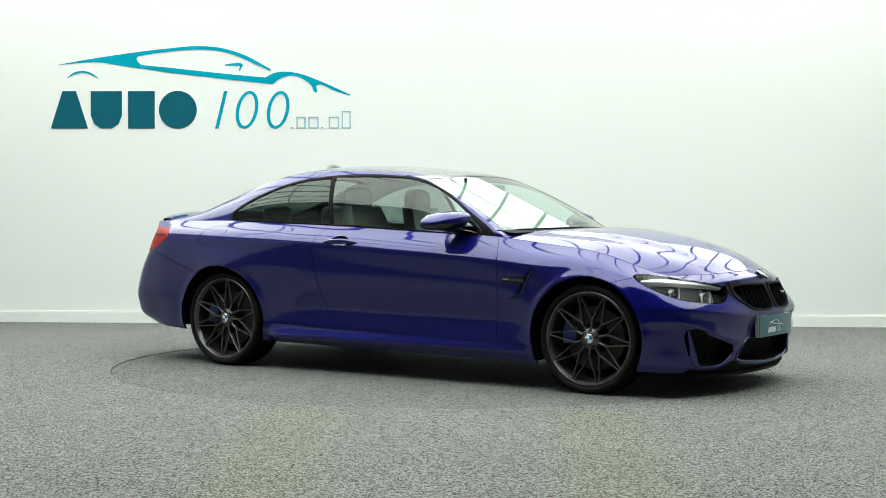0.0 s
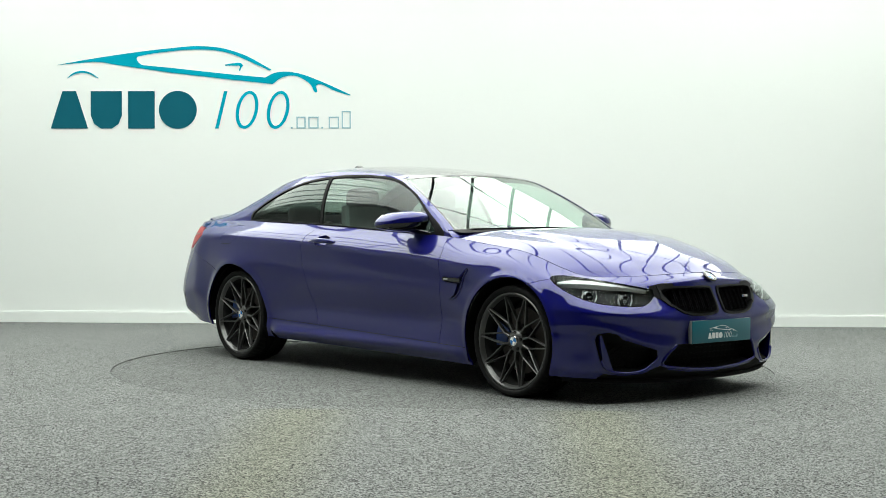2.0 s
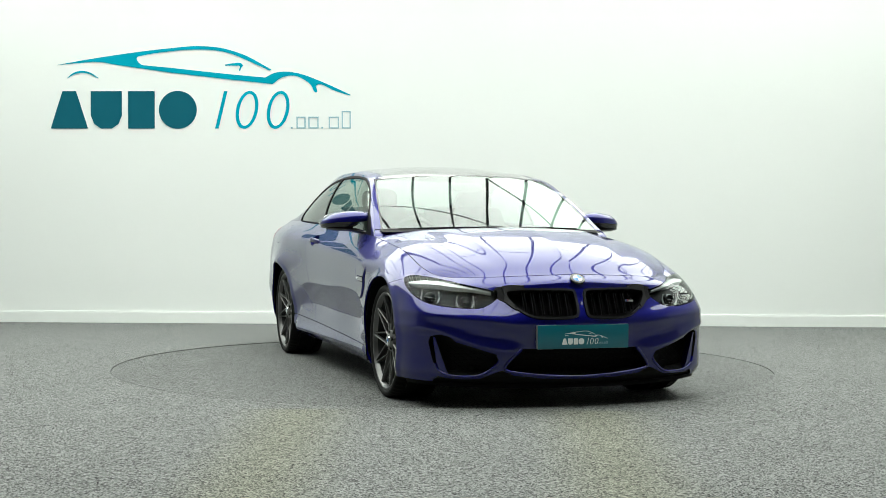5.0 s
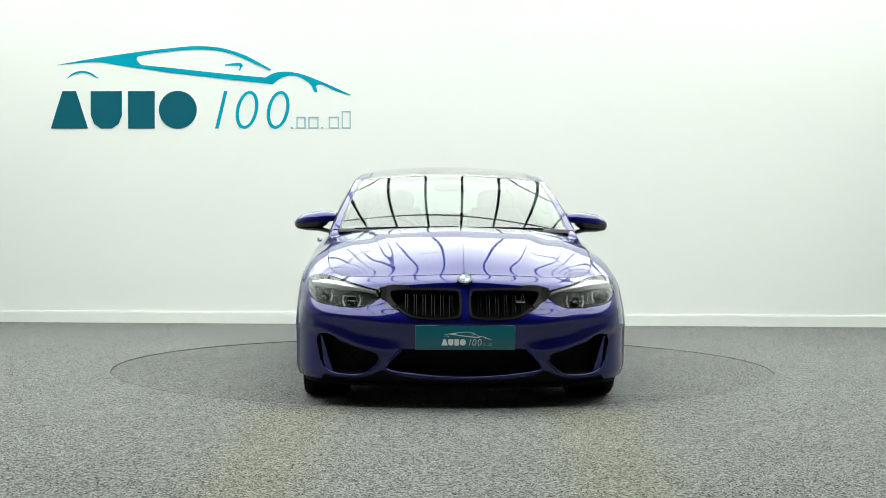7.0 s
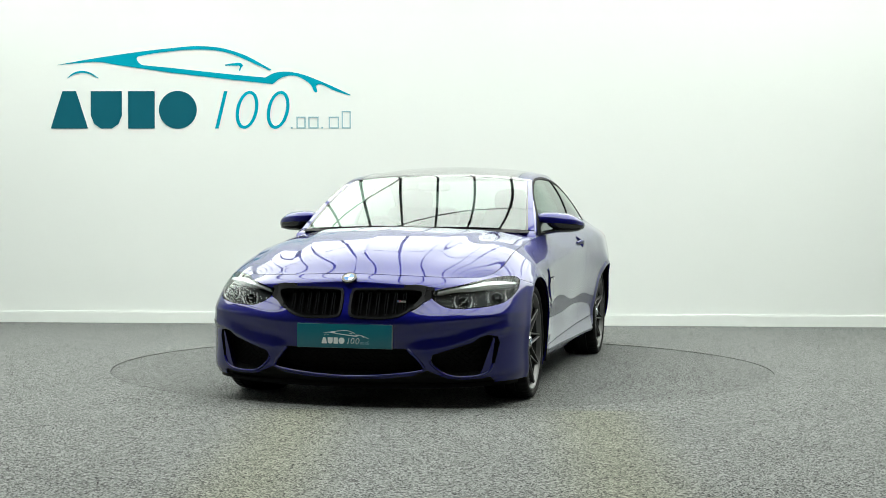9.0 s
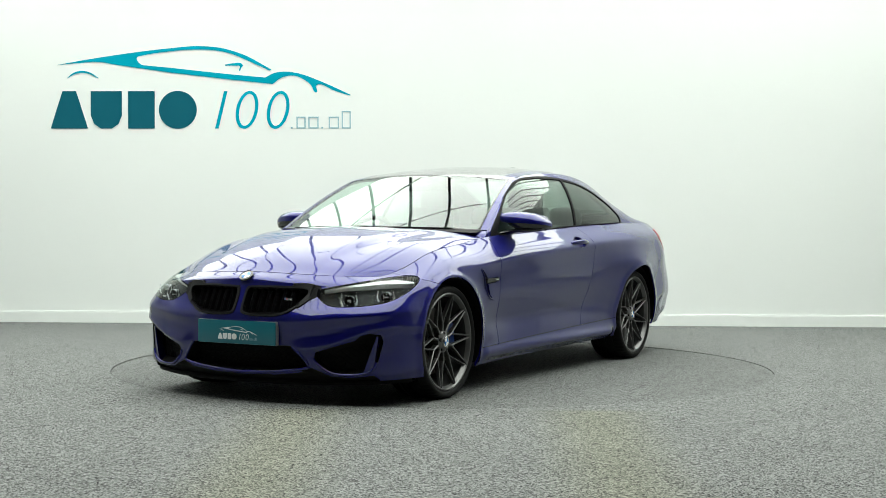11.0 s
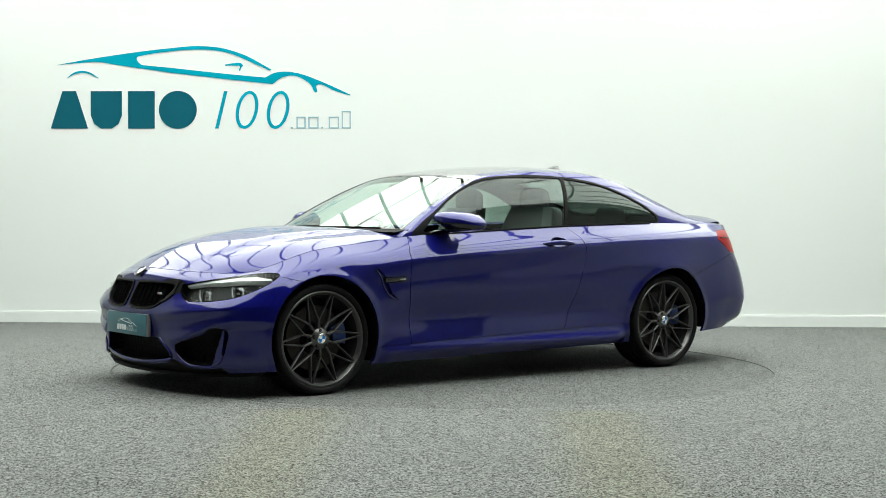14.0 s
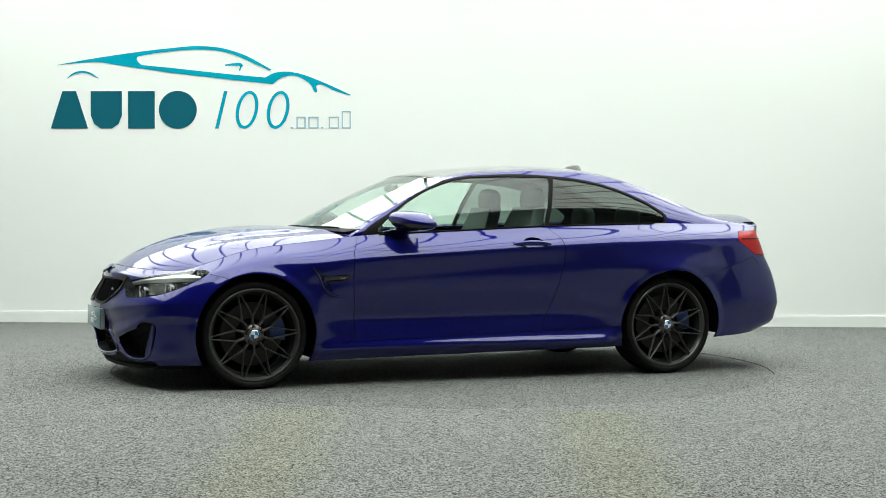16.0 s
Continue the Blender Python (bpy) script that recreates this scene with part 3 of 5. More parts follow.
flank.carve("tail_light", [(1.125, 0.885), (1.07, 0.945), (0.80, 0.955), (0.45, 0.950), (0.46, 0.82), (0.72, 0.775), (0.98, 0.79)], "uz")
flank.carve("fuel_flap", rounded([(-1.655, 0.835), (-1.63, 0.90), (-1.60, 0.955), (-1.50, 0.962), (-1.40, 0.958), (-1.41, 0.88), (-1.45, 0.838), (-1.55, 0.828)]), only=["rear_quarter"])
flank.carve("vent", [(1.065, 0.725), (1.045, 0.727), (0.975, 0.668), (0.83, 0.672), (0.83, 0.645), (0.965, 0.635), (0.935, 0.57), (0.88, 0.535), (0.955, 0.545), (1.005, 0.60), (1.025, 0.67)], only=["front_wing"])
for cx in (1.402, -1.415):
    flank.carve("arch", circle(cx, 0.322, 0.366))
flank.carve("handle_cup", [(-0.415 + 0.075 * math.cos(a), 0.866 + 0.036 * math.sin(a)) for a in lin(0, 2 * math.pi, 40)[:-1]], only=["door"])
# nose
HEADLAMP = rounded([(4.755, 0.702), (4.81, 0.664), (4.90, 0.622), (5.02, 0.578), (5.14, 0.553), (5.30, 0.540), (5.39, 0.546), (5.46, 0.588), (5.495, 0.626), (5.38, 0.646), (5.24, 0.670), (5.10, 0.687), (4.95, 0.700), (4.84, 0.707)], 2)
flank.carve("headlight", HEADLAMP, "uz")
KIDNEY = [(0.415, 0.622), (0.400, 0.646), (0.20, 0.648), (0.045, 0.646), (0.018, 0.638), (0.016, 0.515), (0.034, 0.490), (0.18, 0.484), (0.285, 0.492), (0.350, 0.530), (0.395, 0.58)]
flank.carve("grille_frame", rounded(KIDNEY), "yz", ["front_bumper"])
flank.carve("grille", rounded([(0.2 + (y - 0.2) * 0.925, 0.565 + (z - 0.565) * 0.87) for y, z in KIDNEY]), "yz", ["grille_frame"])
flank.carve("lamp_bridge", [(0.475, 0.612), (0.45, 0.648), (0.385, 0.662), (0.30, 0.662), (0.30, 0.56), (0.352, 0.528), (0.385, 0.550), (0.41, 0.574), (0.44, 0.588)], "yz", ["front_bumper"])
flank.carve("lower_intake", [(-0.05, 0.330), (0.325, 0.327), (0.355, 0.312), (0.420, 0.228), (0.400, 0.205), (0.19, 0.180), (-0.05, 0.174)], "yz", ["front_bumper"])
flank.carve("side_intake", [(0.792, 0.36), (0.782, 0.393), (0.74, 0.402), (0.70, 0.39), (0.665, 0.362), (0.55, 0.325), (0.462, 0.297), (0.448, 0.246), (0.53, 0.182), (0.62, 0.176), (0.70, 0.184), (0.745, 0.205), (0.768, 0.25)], "yz", ["front_bumper"])

flank.carve("valance", [(-0.05, 0.05), (-0.05, 0.160), (0.20, 0.166), (0.36, 0.185), (0.43, 0.212), (0.47, 0.198), (0.54, 0.168), (0.62, 0.162), (0.70, 0.167), (0.745, 0.178), (0.79, 0.12), (0.79, 0.05)], "yz", ["front_bumper"])

# glasshouse: black surround and the two side panes
SURROUND = [(0.70, 0.912), (0.47, 1.080), (0.22, 1.222), (0.05, 1.278), (-0.20, 1.304), (-0.65, 1.305), (-0.98, 1.266), (-1.26, 1.176), (-1.40, 1.105), (-1.475, 1.035), (-1.455, 1.003), (-1.34, 0.985), (-0.94, 0.975), (-0.55, 0.965), (0.04, 0.935), (0.57, 0.905)]
house.carve("window_seal", spline(SURROUND, 140, True)[:-1], only=["rear_quarter"])
house.carve("side_window", spline([(0.625, 0.938), (0.465, 1.068), (0.22, 1.209), (0.05, 1.265), (-0.20, 1.292), (-0.45, 1.296), (-0.638, 1.294)], 60).tolist() + [(-0.534, 0.977), (0.04, 0.947), (0.50, 0.924)], only=["window_seal"])
house.carve("quarter_window", [(-0.562, 0.981), (-0.667, 1.292)] + spline([(-0.667, 1.292), (-0.975, 1.254), (-1.25, 1.165), (-1.385, 1.096), (-1.452, 1.035), (-1.44, 1.009), (-1.34, 0.997)], 50).tolist() + [(-0.94, 0.988)], only=["window_seal"])
# top: screens, roof, boot
top.carve("screen_seal", [(-0.1, -1), (-0.1, 0.950), (0.40, 0.955), (0.83, 0.950), (0.845, 0.5), (0.85, -1)], "uv")
top.carve("windscreen", [(0.012, -1), (0.012, 0.938), (0.40, 0.942), (0.812, 0.936), (0.828, 0.5), (0.833, -1)], "uv")
top.carve("roof", [(0.853, -1), (0.848, 0.5), (0.84, 0.86), (1.25, 0.87), (1.98, 0.86), (2.19, 0.82), (2.21, 0.5), (2.21, -1)], "uv")
top.carve("rear_seal", [(2.212, -1), (2.212, 0.5), (2.195, 0.84), (2.68, 0.85), (2.90, 0.80), (2.96, 0.5), (2.97, -1)], "uv")
top.carve("rear_window", [(2.24, -1), (2.24, 0.5), (2.225, 0.81), (2.67, 0.82), (2.88, 0.77), (2.93, 0.5), (2.94, -1)], "uv", only=["rear_seal"])
top.carve("boot_lid", [(2.973, -1), (2.963, 0.5), (2.91, 0.86), (3.02, 0.92), (4, 0.93), (4, -1)], "uv")

panel("front_wing", [(flank, ["front_wing"], -1)], PAINT, car, (1,))
panel("front_wing", [(flank, ["front_wing"], -1)], PAINT, car, (-1,))
panel("front_bumper", [(flank, ["front_bumper"], -1)], PAINT, car)
panel("rear_bumper", [(flank, ["rear_bumper"], -1)], PAINT, car)
panel("sill", [(flank, ["sill"], -1)], PAINT, car, (1,))
panel("sill", [(flank, ["sill"], -1)], PAINT, car, (-1,))
doors = {s: panel("door", [(flank, ["door"], -1)], PAINT, car, (s,)) for s in (1, -1)}
panel("rear_quarter", [(flank, ["rear_quarter", "fuel_flap"], -1), (house, ["rear_quarter"], 1), (top, ["rear_quarter"], -1)], PAINT, car, (1,))
quarter = panel("rear_quarter", [(flank, ["rear_quarter"], -1), (house, ["rear_quarter"], 1), (top, ["rear_quarter"], -1)], PAINT, car, (-1,))
panel("fuel_flap", [(flank, ["fuel_flap"], -1)], PAINT, quarter, (-1,))
panel("boot_lid", [(flank, ["boot_face"], -1), (top, ["boot_lid"], -1)], PAINT, car)
panel("bonnet", [(hood, ["bonnet"], 1)], PAINT, car, gap=0.0045, edge=True)
panel("roof", [(top, ["roof"], -1)], CARBON, car, label="dark gloss carbon-fibre roof", offset=-0.001)
panel("windscreen", [(top, ["windscreen"], -1)], GLASS, car, flange=0, gap=0, offset=-0.003, label="clear windscreen mirroring the roof light")
panel("rear_window", [(top, ["rear_window"], -1)], TINTED, car, flange=0, gap=0, offset=-0.003, label="dark tinted rear window")
panel("windscreen_seal", [(top, ["screen_seal"], -1)], GLOSSBLACK, car, gap=0, offset=-0.0015)
panel("rear_window_seal", [(top, ["rear_seal"], -1)], GLOSSBLACK, car, gap=0, offset=-0.0015)
for s in (1, -1):
    panel("window_seal", [(house, ["window_seal"], 1)], BLACK, car, (s,), gap=0, offset=0.001)
    panel("side_window", [(house, ["side_window"], 1)], DOORGLASS, doors[s], (s,), flange=0, gap=0, offset=-0.004, label="lightly tinted door glass")
    panel("quarter_window", [(house, ["quarter_window"], 1)], TINTED, car, (s,), flange=0, gap=0, offset=-0.004, label="dark tinted rear side glass")

# black structure behind the seams, and pockets behind the openings
panel("body_shell", [(flank, ["front_wing", "front_bumper", "rear_bumper", "sill", "door", "rear_quarter", "fuel_flap", "boot_face"], -1), (hood, ["bonnet"], 1)], BLACK, car, gap=0, flange=0, offset=-0.015)
panel("headlining", [(house, ["rear_quarter", "window_seal"], 1), (top, ["rear_quarter", "roof", "boot_lid"], -1)], LINING, car, gap=0, flange=0, offset=-0.014)
for s in (1, -1):
    panel("handle_cup", [(flank, ["handle_cup"], -1)], PAINT, doors[s], (s,), gap=0, offset=-0.022, walls=True)
    panel("vent_recess", [(flank, ["vent"], -1)], PAINT, car, (s,), gap=0, offset=-0.02, walls=True)
    panel("side_intake", [(flank, ["side_intake"], -1)], BLACK, car, (s,), gap=0, offset=-0.07, walls=True)
panel("valance", [(flank, ["valance"], -1)], BLACK, car, gap=0, offset=-0.012, walls=True, label="black plastic valance under the bumper")
panel("lower_intake", [(flank, ["lower_intake"], -1)], BLACK, car, gap=0, offset=-0.09, walls=True)


def locate_all(skin, axes, target, out=-1, off=0.0):
    """The points of a skin whose two named coordinates are given, and the normals there."""
    target = np.atleast_2d(np.asarray(target, float))
    key = (id(skin), axes)
    if key not in GRIDS:
        GRIDS[key] = skin.coords(skin.u, skin.v, axes)
    g = GRIDS[key]
    far = np.where(skin.u < 3.0, 100.0, 0.0) if axes == "yz" else 0.0
    k = np.array([(far + ((g - t) ** 2).sum(1)).argmin() for t in target])
    u, v = skin.u[k].copy(), skin.v[k].copy()
    e = 1e-4
    for _ in range(5):
        f = skin.coords(u, v, axes)
        fu, fv = (skin.coords(u + e, v, axes) - f) / e, (skin.coords(u, v + e, axes) - f) / e
        det = fu[:, 0] * fv[:, 1] - fu[:, 1] * fv[:, 0]
        det = np.where(np.abs(det) < 1e-4, 1e9, det)
        r = target - f
        u = np.clip(u + np.clip((r[:, 0] * fv[:, 1] - r[:, 1] * fv[:, 0]) / det, -0.02, 0.02), *skin.lim[:2])
        v = np.clip(v + np.clip((r[:, 1] * fu[:, 0] - r[:, 0] * fu[:, 1]) / det, -0.02, 0.02), *skin.lim[2:])
    n = skin.normals(u, v) * out
    return skin.fn(u, v) + n * off, n


GRIDS = {}


def locate(skin, axes, a, b, near=None, out=-1, off=0.0):
    p, n = locate_all(skin, axes, [(a, b)], out, off)
    return Vector(p[0]), Vector(n[0])


def rounded_line(points, n):
    """An open line with its corners cut round, in n even steps."""
    p = np.array(points, float)
    for _ in range(3):
        q = np.stack([0.75 * p[:-1] + 0.25 * p[1:], 0.25 * p[:-1] + 0.75 * p[1:]], 1).reshape(-1, 2)
        p = np.vstack([p[:1], q, p[-1:]])
    k = np.concatenate([[0], np.cumsum(np.linalg.norm(np.diff(p, axis=0), axis=1))])
    t = np.linspace(0, k[-1], n)
    return np.stack([np.interp(t, k, p[:, 0]), np.interp(t, k, p[:, 1])], 1)


def sphere_shape(bm, centre, half, power=2.0, nu=28, nv=18):
    """A softly squared ball."""
    rows = []
    f = lambda c: math.copysign(abs(c) ** (2 / power), c)
    for j in range(1, nv):
        b = math.pi * (j / nv - 0.5)
        rows.append([bm.verts.new((centre[0] + half[0] * f(math.cos(b)) * f(math.cos(2 * math.pi * i / nu)),
                                   centre[1] + half[1] * f(math.cos(b)) * f(math.sin(2 * math.pi * i / nu)),
                                   centre[2] + half[2] * f(math.sin(b)))) for i in range(nu)])
    lo, hi = bm.verts.new((centre[0], centre[1], centre[2] - half[2])), bm.verts.new((centre[0], centre[1], centre[2] + half[2]))
    for r, q in zip(rows, rows[1:]):
        for i in range(nu):
            bm.faces.new((r[i], r[(i + 1) % nu], q[(i + 1) % nu], q[i]))
    for i in range(nu):
        bm.faces.new((lo, rows[0][(i + 1) % nu], rows[0][i]))
        bm.faces.new((hi, rows[-1][i], rows[-1][(i + 1) % nu]))
    return bm


def cut(bm, point, normal, cap=True):
    """Keeps what lies behind a plane."""
    g = bmesh.ops.bisect_plane(bm, geom=bm.verts[:] + bm.edges[:] + bm.faces[:], plane_co=point, plane_no=normal, clear_outer=True)
    if cap:
        bmesh.ops.holes_fill(bm, edges=[e for e in bm.edges if e.is_boundary])
    return bm


# ---- underside and wheel arches
bm = bmesh.new()
box(bm, (-1.85, -0.58, 0.17), (2.02, 0.58, 0.24), 0.01)
box(bm, (-1.0, -0.77, 0.185), (0.98, 0.77, 0.24), 0.01)
box(bm, (-2.16, -0.66, 0.29), (-1.80, 0.66, 0.42), 0.02)
box(bm, (1.78, -0.60, 0.15), (1.98, 0.60, 0.20), 0.02)
part("underbody", bm, BLACK, car)
for cx in (1.402, -1.415):
    for s in (1, -1):
        bm = bmesh.new()
        n = 40
        rings = []
        for y, r in ((0.894, 0.367), (0.86, 0.377), (0.60, 0.377), (0.60, 0.02)):
            rings.append([bm.verts.new((cx + r * math.cos(a), s * y, max(0.322 + r * math.sin(a), 0.165))) for a in lin(-0.40 if cx > 0 else -0.16, math.pi + (0.40 if cx > 0 else 0.16), n)])
        for p, q in zip(rings, rings[1:]):
            for i in range(n - 1):
                bm.faces.new((p[i], p[i + 1], q[i + 1], q[i]))
        part("arch_liner", bm, BLACK, car)

# ---- wheels: ten narrow Vs on a dark alloy rim
def strut(bm, a, b, w0, w1, d0, d1):
    """A tapered bar in the wheel's plane from a to b: (x, y, z) with half widths and depths."""
    a, b = Vector(a), Vector(b)
    t = (b - a).normalized()
    n = t.cross(Vector((0, 1, 0))).normalized()
    ring = []
    for p, w, d in ((a, w0, d0), (b, w1, d1)):
        ring.append([bm.verts.new(p + n * w * k + Vector((0, e, 0)) * d) for k, e in ((-1, -1), (-0.75, -0.12), (-0.35, 0), (0.35, 0), (0.75, -0.12), (1, -1))])
    for i in range(6):
        bm.faces.new((ring[0][i], ring[0][(i + 1) % 6], ring[1][(i + 1) % 6], ring[1][i]))
    bm.faces.new(ring[0][::-1])
    bm.faces.new(ring[1])


def wheel_thing():
    pol = lambda r, deg, y: (r * math.cos(radians(deg)), y, r * math.sin(radians(deg)))
    bm = bmesh.new()
    # barrel and lip
    lathe(bm, [(0.262, -0.235), (0.258, -0.20), (0.235, -0.12), (0.240, -0.05), (0.254, -0.022)], 96)
    rim = mesh_ob("wheel", bm, BARREL, car, 35, "dark grey alloy rim with ten pairs of V spokes")
    bm = lathe(bmesh.new(), [(0.2535, -0.0225), (0.262, -0.006), (0.268, 0.002), (0.274, 0.003), (0.279, -0.001), (0.281, -0.010), (0.279, -0.02)], 96)
    part("rim_lip", bm, ALLOY, rim, "satin dark rim edge")
    bm = bmesh.new()
    lathe(bm, [(0.024, -0.020), (0.034, -0.016), (0.050, -0.022), (0.060, -0.030), (0.064, -0.045), (0.064, -0.075)], 60)
    part("hub", bm, ALLOY, rim)
    for i in range(10):
        bm = bmesh.new()
        tip = 36 * i + 9
        for s in (-1, 1):
            strut(bm, pol(0.108, tip + 18 * s, -0.030), pol(0.264, tip + 1.4 * s, -0.004), 0.0062, 0.0042, 0.028, 0.018)
        strut(bm, pol(0.055, tip + 18, -0.028), pol(0.114, tip + 18, -0.029), 0.0105, 0.0068, 0.034, 0.030)
        part("spoke", bm, ALLOY, rim, smooth=30)
    for i in range(5):
        bm = bmesh.new()
        # flat black disc on the hub: the bolt recess's shade as colour
        lathe(bm, [(0.0, -0.0200), (0.0100, -0.0200), (0.0112, -0.0205), (0.0112, -0.04)], 20)
        h = part("bolt_hole_shade", bm, BLACK, rim, "black disc as painted shade of a wheel-bolt recess")
        h.location = pol(0.046, 72 * i + 27, 0.0005)
        bm = bmesh.new()
        lathe(bm, [(0.0, -0.0185), (0.006, -0.0185), (0.0068, -0.0195), (0.0068, -0.03)], 6)
        h = part("wheel_bolt", bm, DISC, rim)
        h.location = pol(0.046, 72 * i + 27, 0.0)
    # centre cap: a black-rimmed roundel with blue and white quarters
    bm = bmesh.new()
    lathe(bm, [(0.0225, -0.011), (0.028, -0.010), (0.030, -0.0115), (0.032, -0.018)], 40)
    cap = part("centre_cap", bm, CHROME, rim)
    for q in range(4):
        bm = bmesh.new()
        c = bm.verts.new((0, -0.0088, 0))
        arc = [bm.verts.new((0.0235 * math.cos(a), -0.0098, 0.0235 * math.sin(a))) for a in lin(q * math.pi / 2 + 0.4, (q + 1) * math.pi / 2 + 0.4, 9)]
        for a, b in zip(arc, arc[1:]):
            bm.faces.new((c, b, a))
        part("cap_quarter", bm, BADGEBLUE if q % 2 else BADGEWHITE, cap)
    # tyre with three grooves round the tread
    prof = [(0.276, -0.004), (0.284, 0.006), (0.293, 0.010), (0.303, 0.0105), (0.312, 0.006), (0.3185, -0.006), (0.3215, -0.022)]
    for y in (-0.055, -0.115, -0.175):
        prof += [(0.3235, y + 0.008), (0.3165, y + 0.006), (0.3165, y - 0.006), (0.3235, y - 0.008)]
    prof += [(0.3215, -0.222), (0.315, -0.238), (0.300, -0.246), (0.270, -0.24)]
    # cross grooves cut into the shoulders of the tread
    bm = lathe(bmesh.new(), prof, 216)
    bm.verts.ensure_lookup_table()
    for k, (r, y) in enumerate(prof):
        if r > 0.3180:
            for j in range(0, 216, 4):
                v = bm.verts[k * 216 + (j + int(-y * 30)) % 216]
                v.co.x, v.co.z = v.co.x * (r - 0.0055) / r, v.co.z * (r - 0.0055) / r
    part("tyre", bm, RUBBER, rim, "black low-profile tyre", smooth=50)
    bm = bmesh.new()
    lathe(bm, [(0.09, -0.098), (0.188, -0.098), (0.190, -0.101), (0.190, -0.124), (0.09, -0.124)], 72)
    disc = part("brake_disc", bm, DISC, rim, "worn drilled brake disc")
    bm = lathe(bmesh.new(), [(0.0, -0.085), (0.085, -0.088), (0.098, -0.10), (0.098, -0.13)], 40)
    part("disc_bell", bm, BLACK, rim)
    # black backing disc, added to keep the bright floor from showing between the spokes
    bm = lathe(bmesh.new(), [(0.0, -0.205), (0.20, -0.205), (0.252, -0.20)], 40)
    part("wheel_backing", bm, BLACK, rim)
    bm = bmesh.new()
    for a0 in lin(-20, 20, 6)[:-1]:
        pts = [(r * math.cos(radians(a)), r * math.sin(radians(a))) for r, a in ((0.115, a0), (0.205, a0), (0.205, a0 + 8.2), (0.115, a0 + 8.2))]
        plate(bm, pts, -0.145, -0.072)
    bmesh.ops.remove_doubles(bm, verts=bm.verts, dist=0.0005)
    part("brake_caliper", bm, CALIPER, rim, "blue brake caliper")
    return rim


BADGEBLUE = plain("badge_blue", (0.01, 0.16, 0.48), 0.25, coat=0.8, vary=0.05)
BADGEWHITE = plain("badge_white", (0.75, 0.77, 0.78), 0.25, coat=0.8, vary=0.03)
wheel = wheel_thing()
WHEELS = ((1.406, 0.872, 0.322, 0), (-1.406, 0.890, 0.324, 0), (1.406, -0.872, 0.322, 180), (-1.406, -0.890, 0.324, 180))
for i, (x, y, z, a) in enumerate(WHEELS):
    m = pose(x, y, z, 0, {0: 12, 1: 31, 2: 5, 3: 22}[i], a)
    if i == 0:
        wheel.matrix_basis = m
    else:
        copy_thing(wheel, m)
for w in [o for o in car.children if o.name.split(".")[0] == "wheel"]:
    for o in w.children:
        if o.name.split(".")[0] == "brake_caliper":
            # the calipers sit behind the axle, whatever the wheel's turn
            m = w.matrix_basis.to_3x3()
            d = m.inverted() @ Vector((-1, 0, 0.15))
            o.matrix_basis = Matrix.Rotation(math.atan2(-d.z, d.x), 4, "Y")

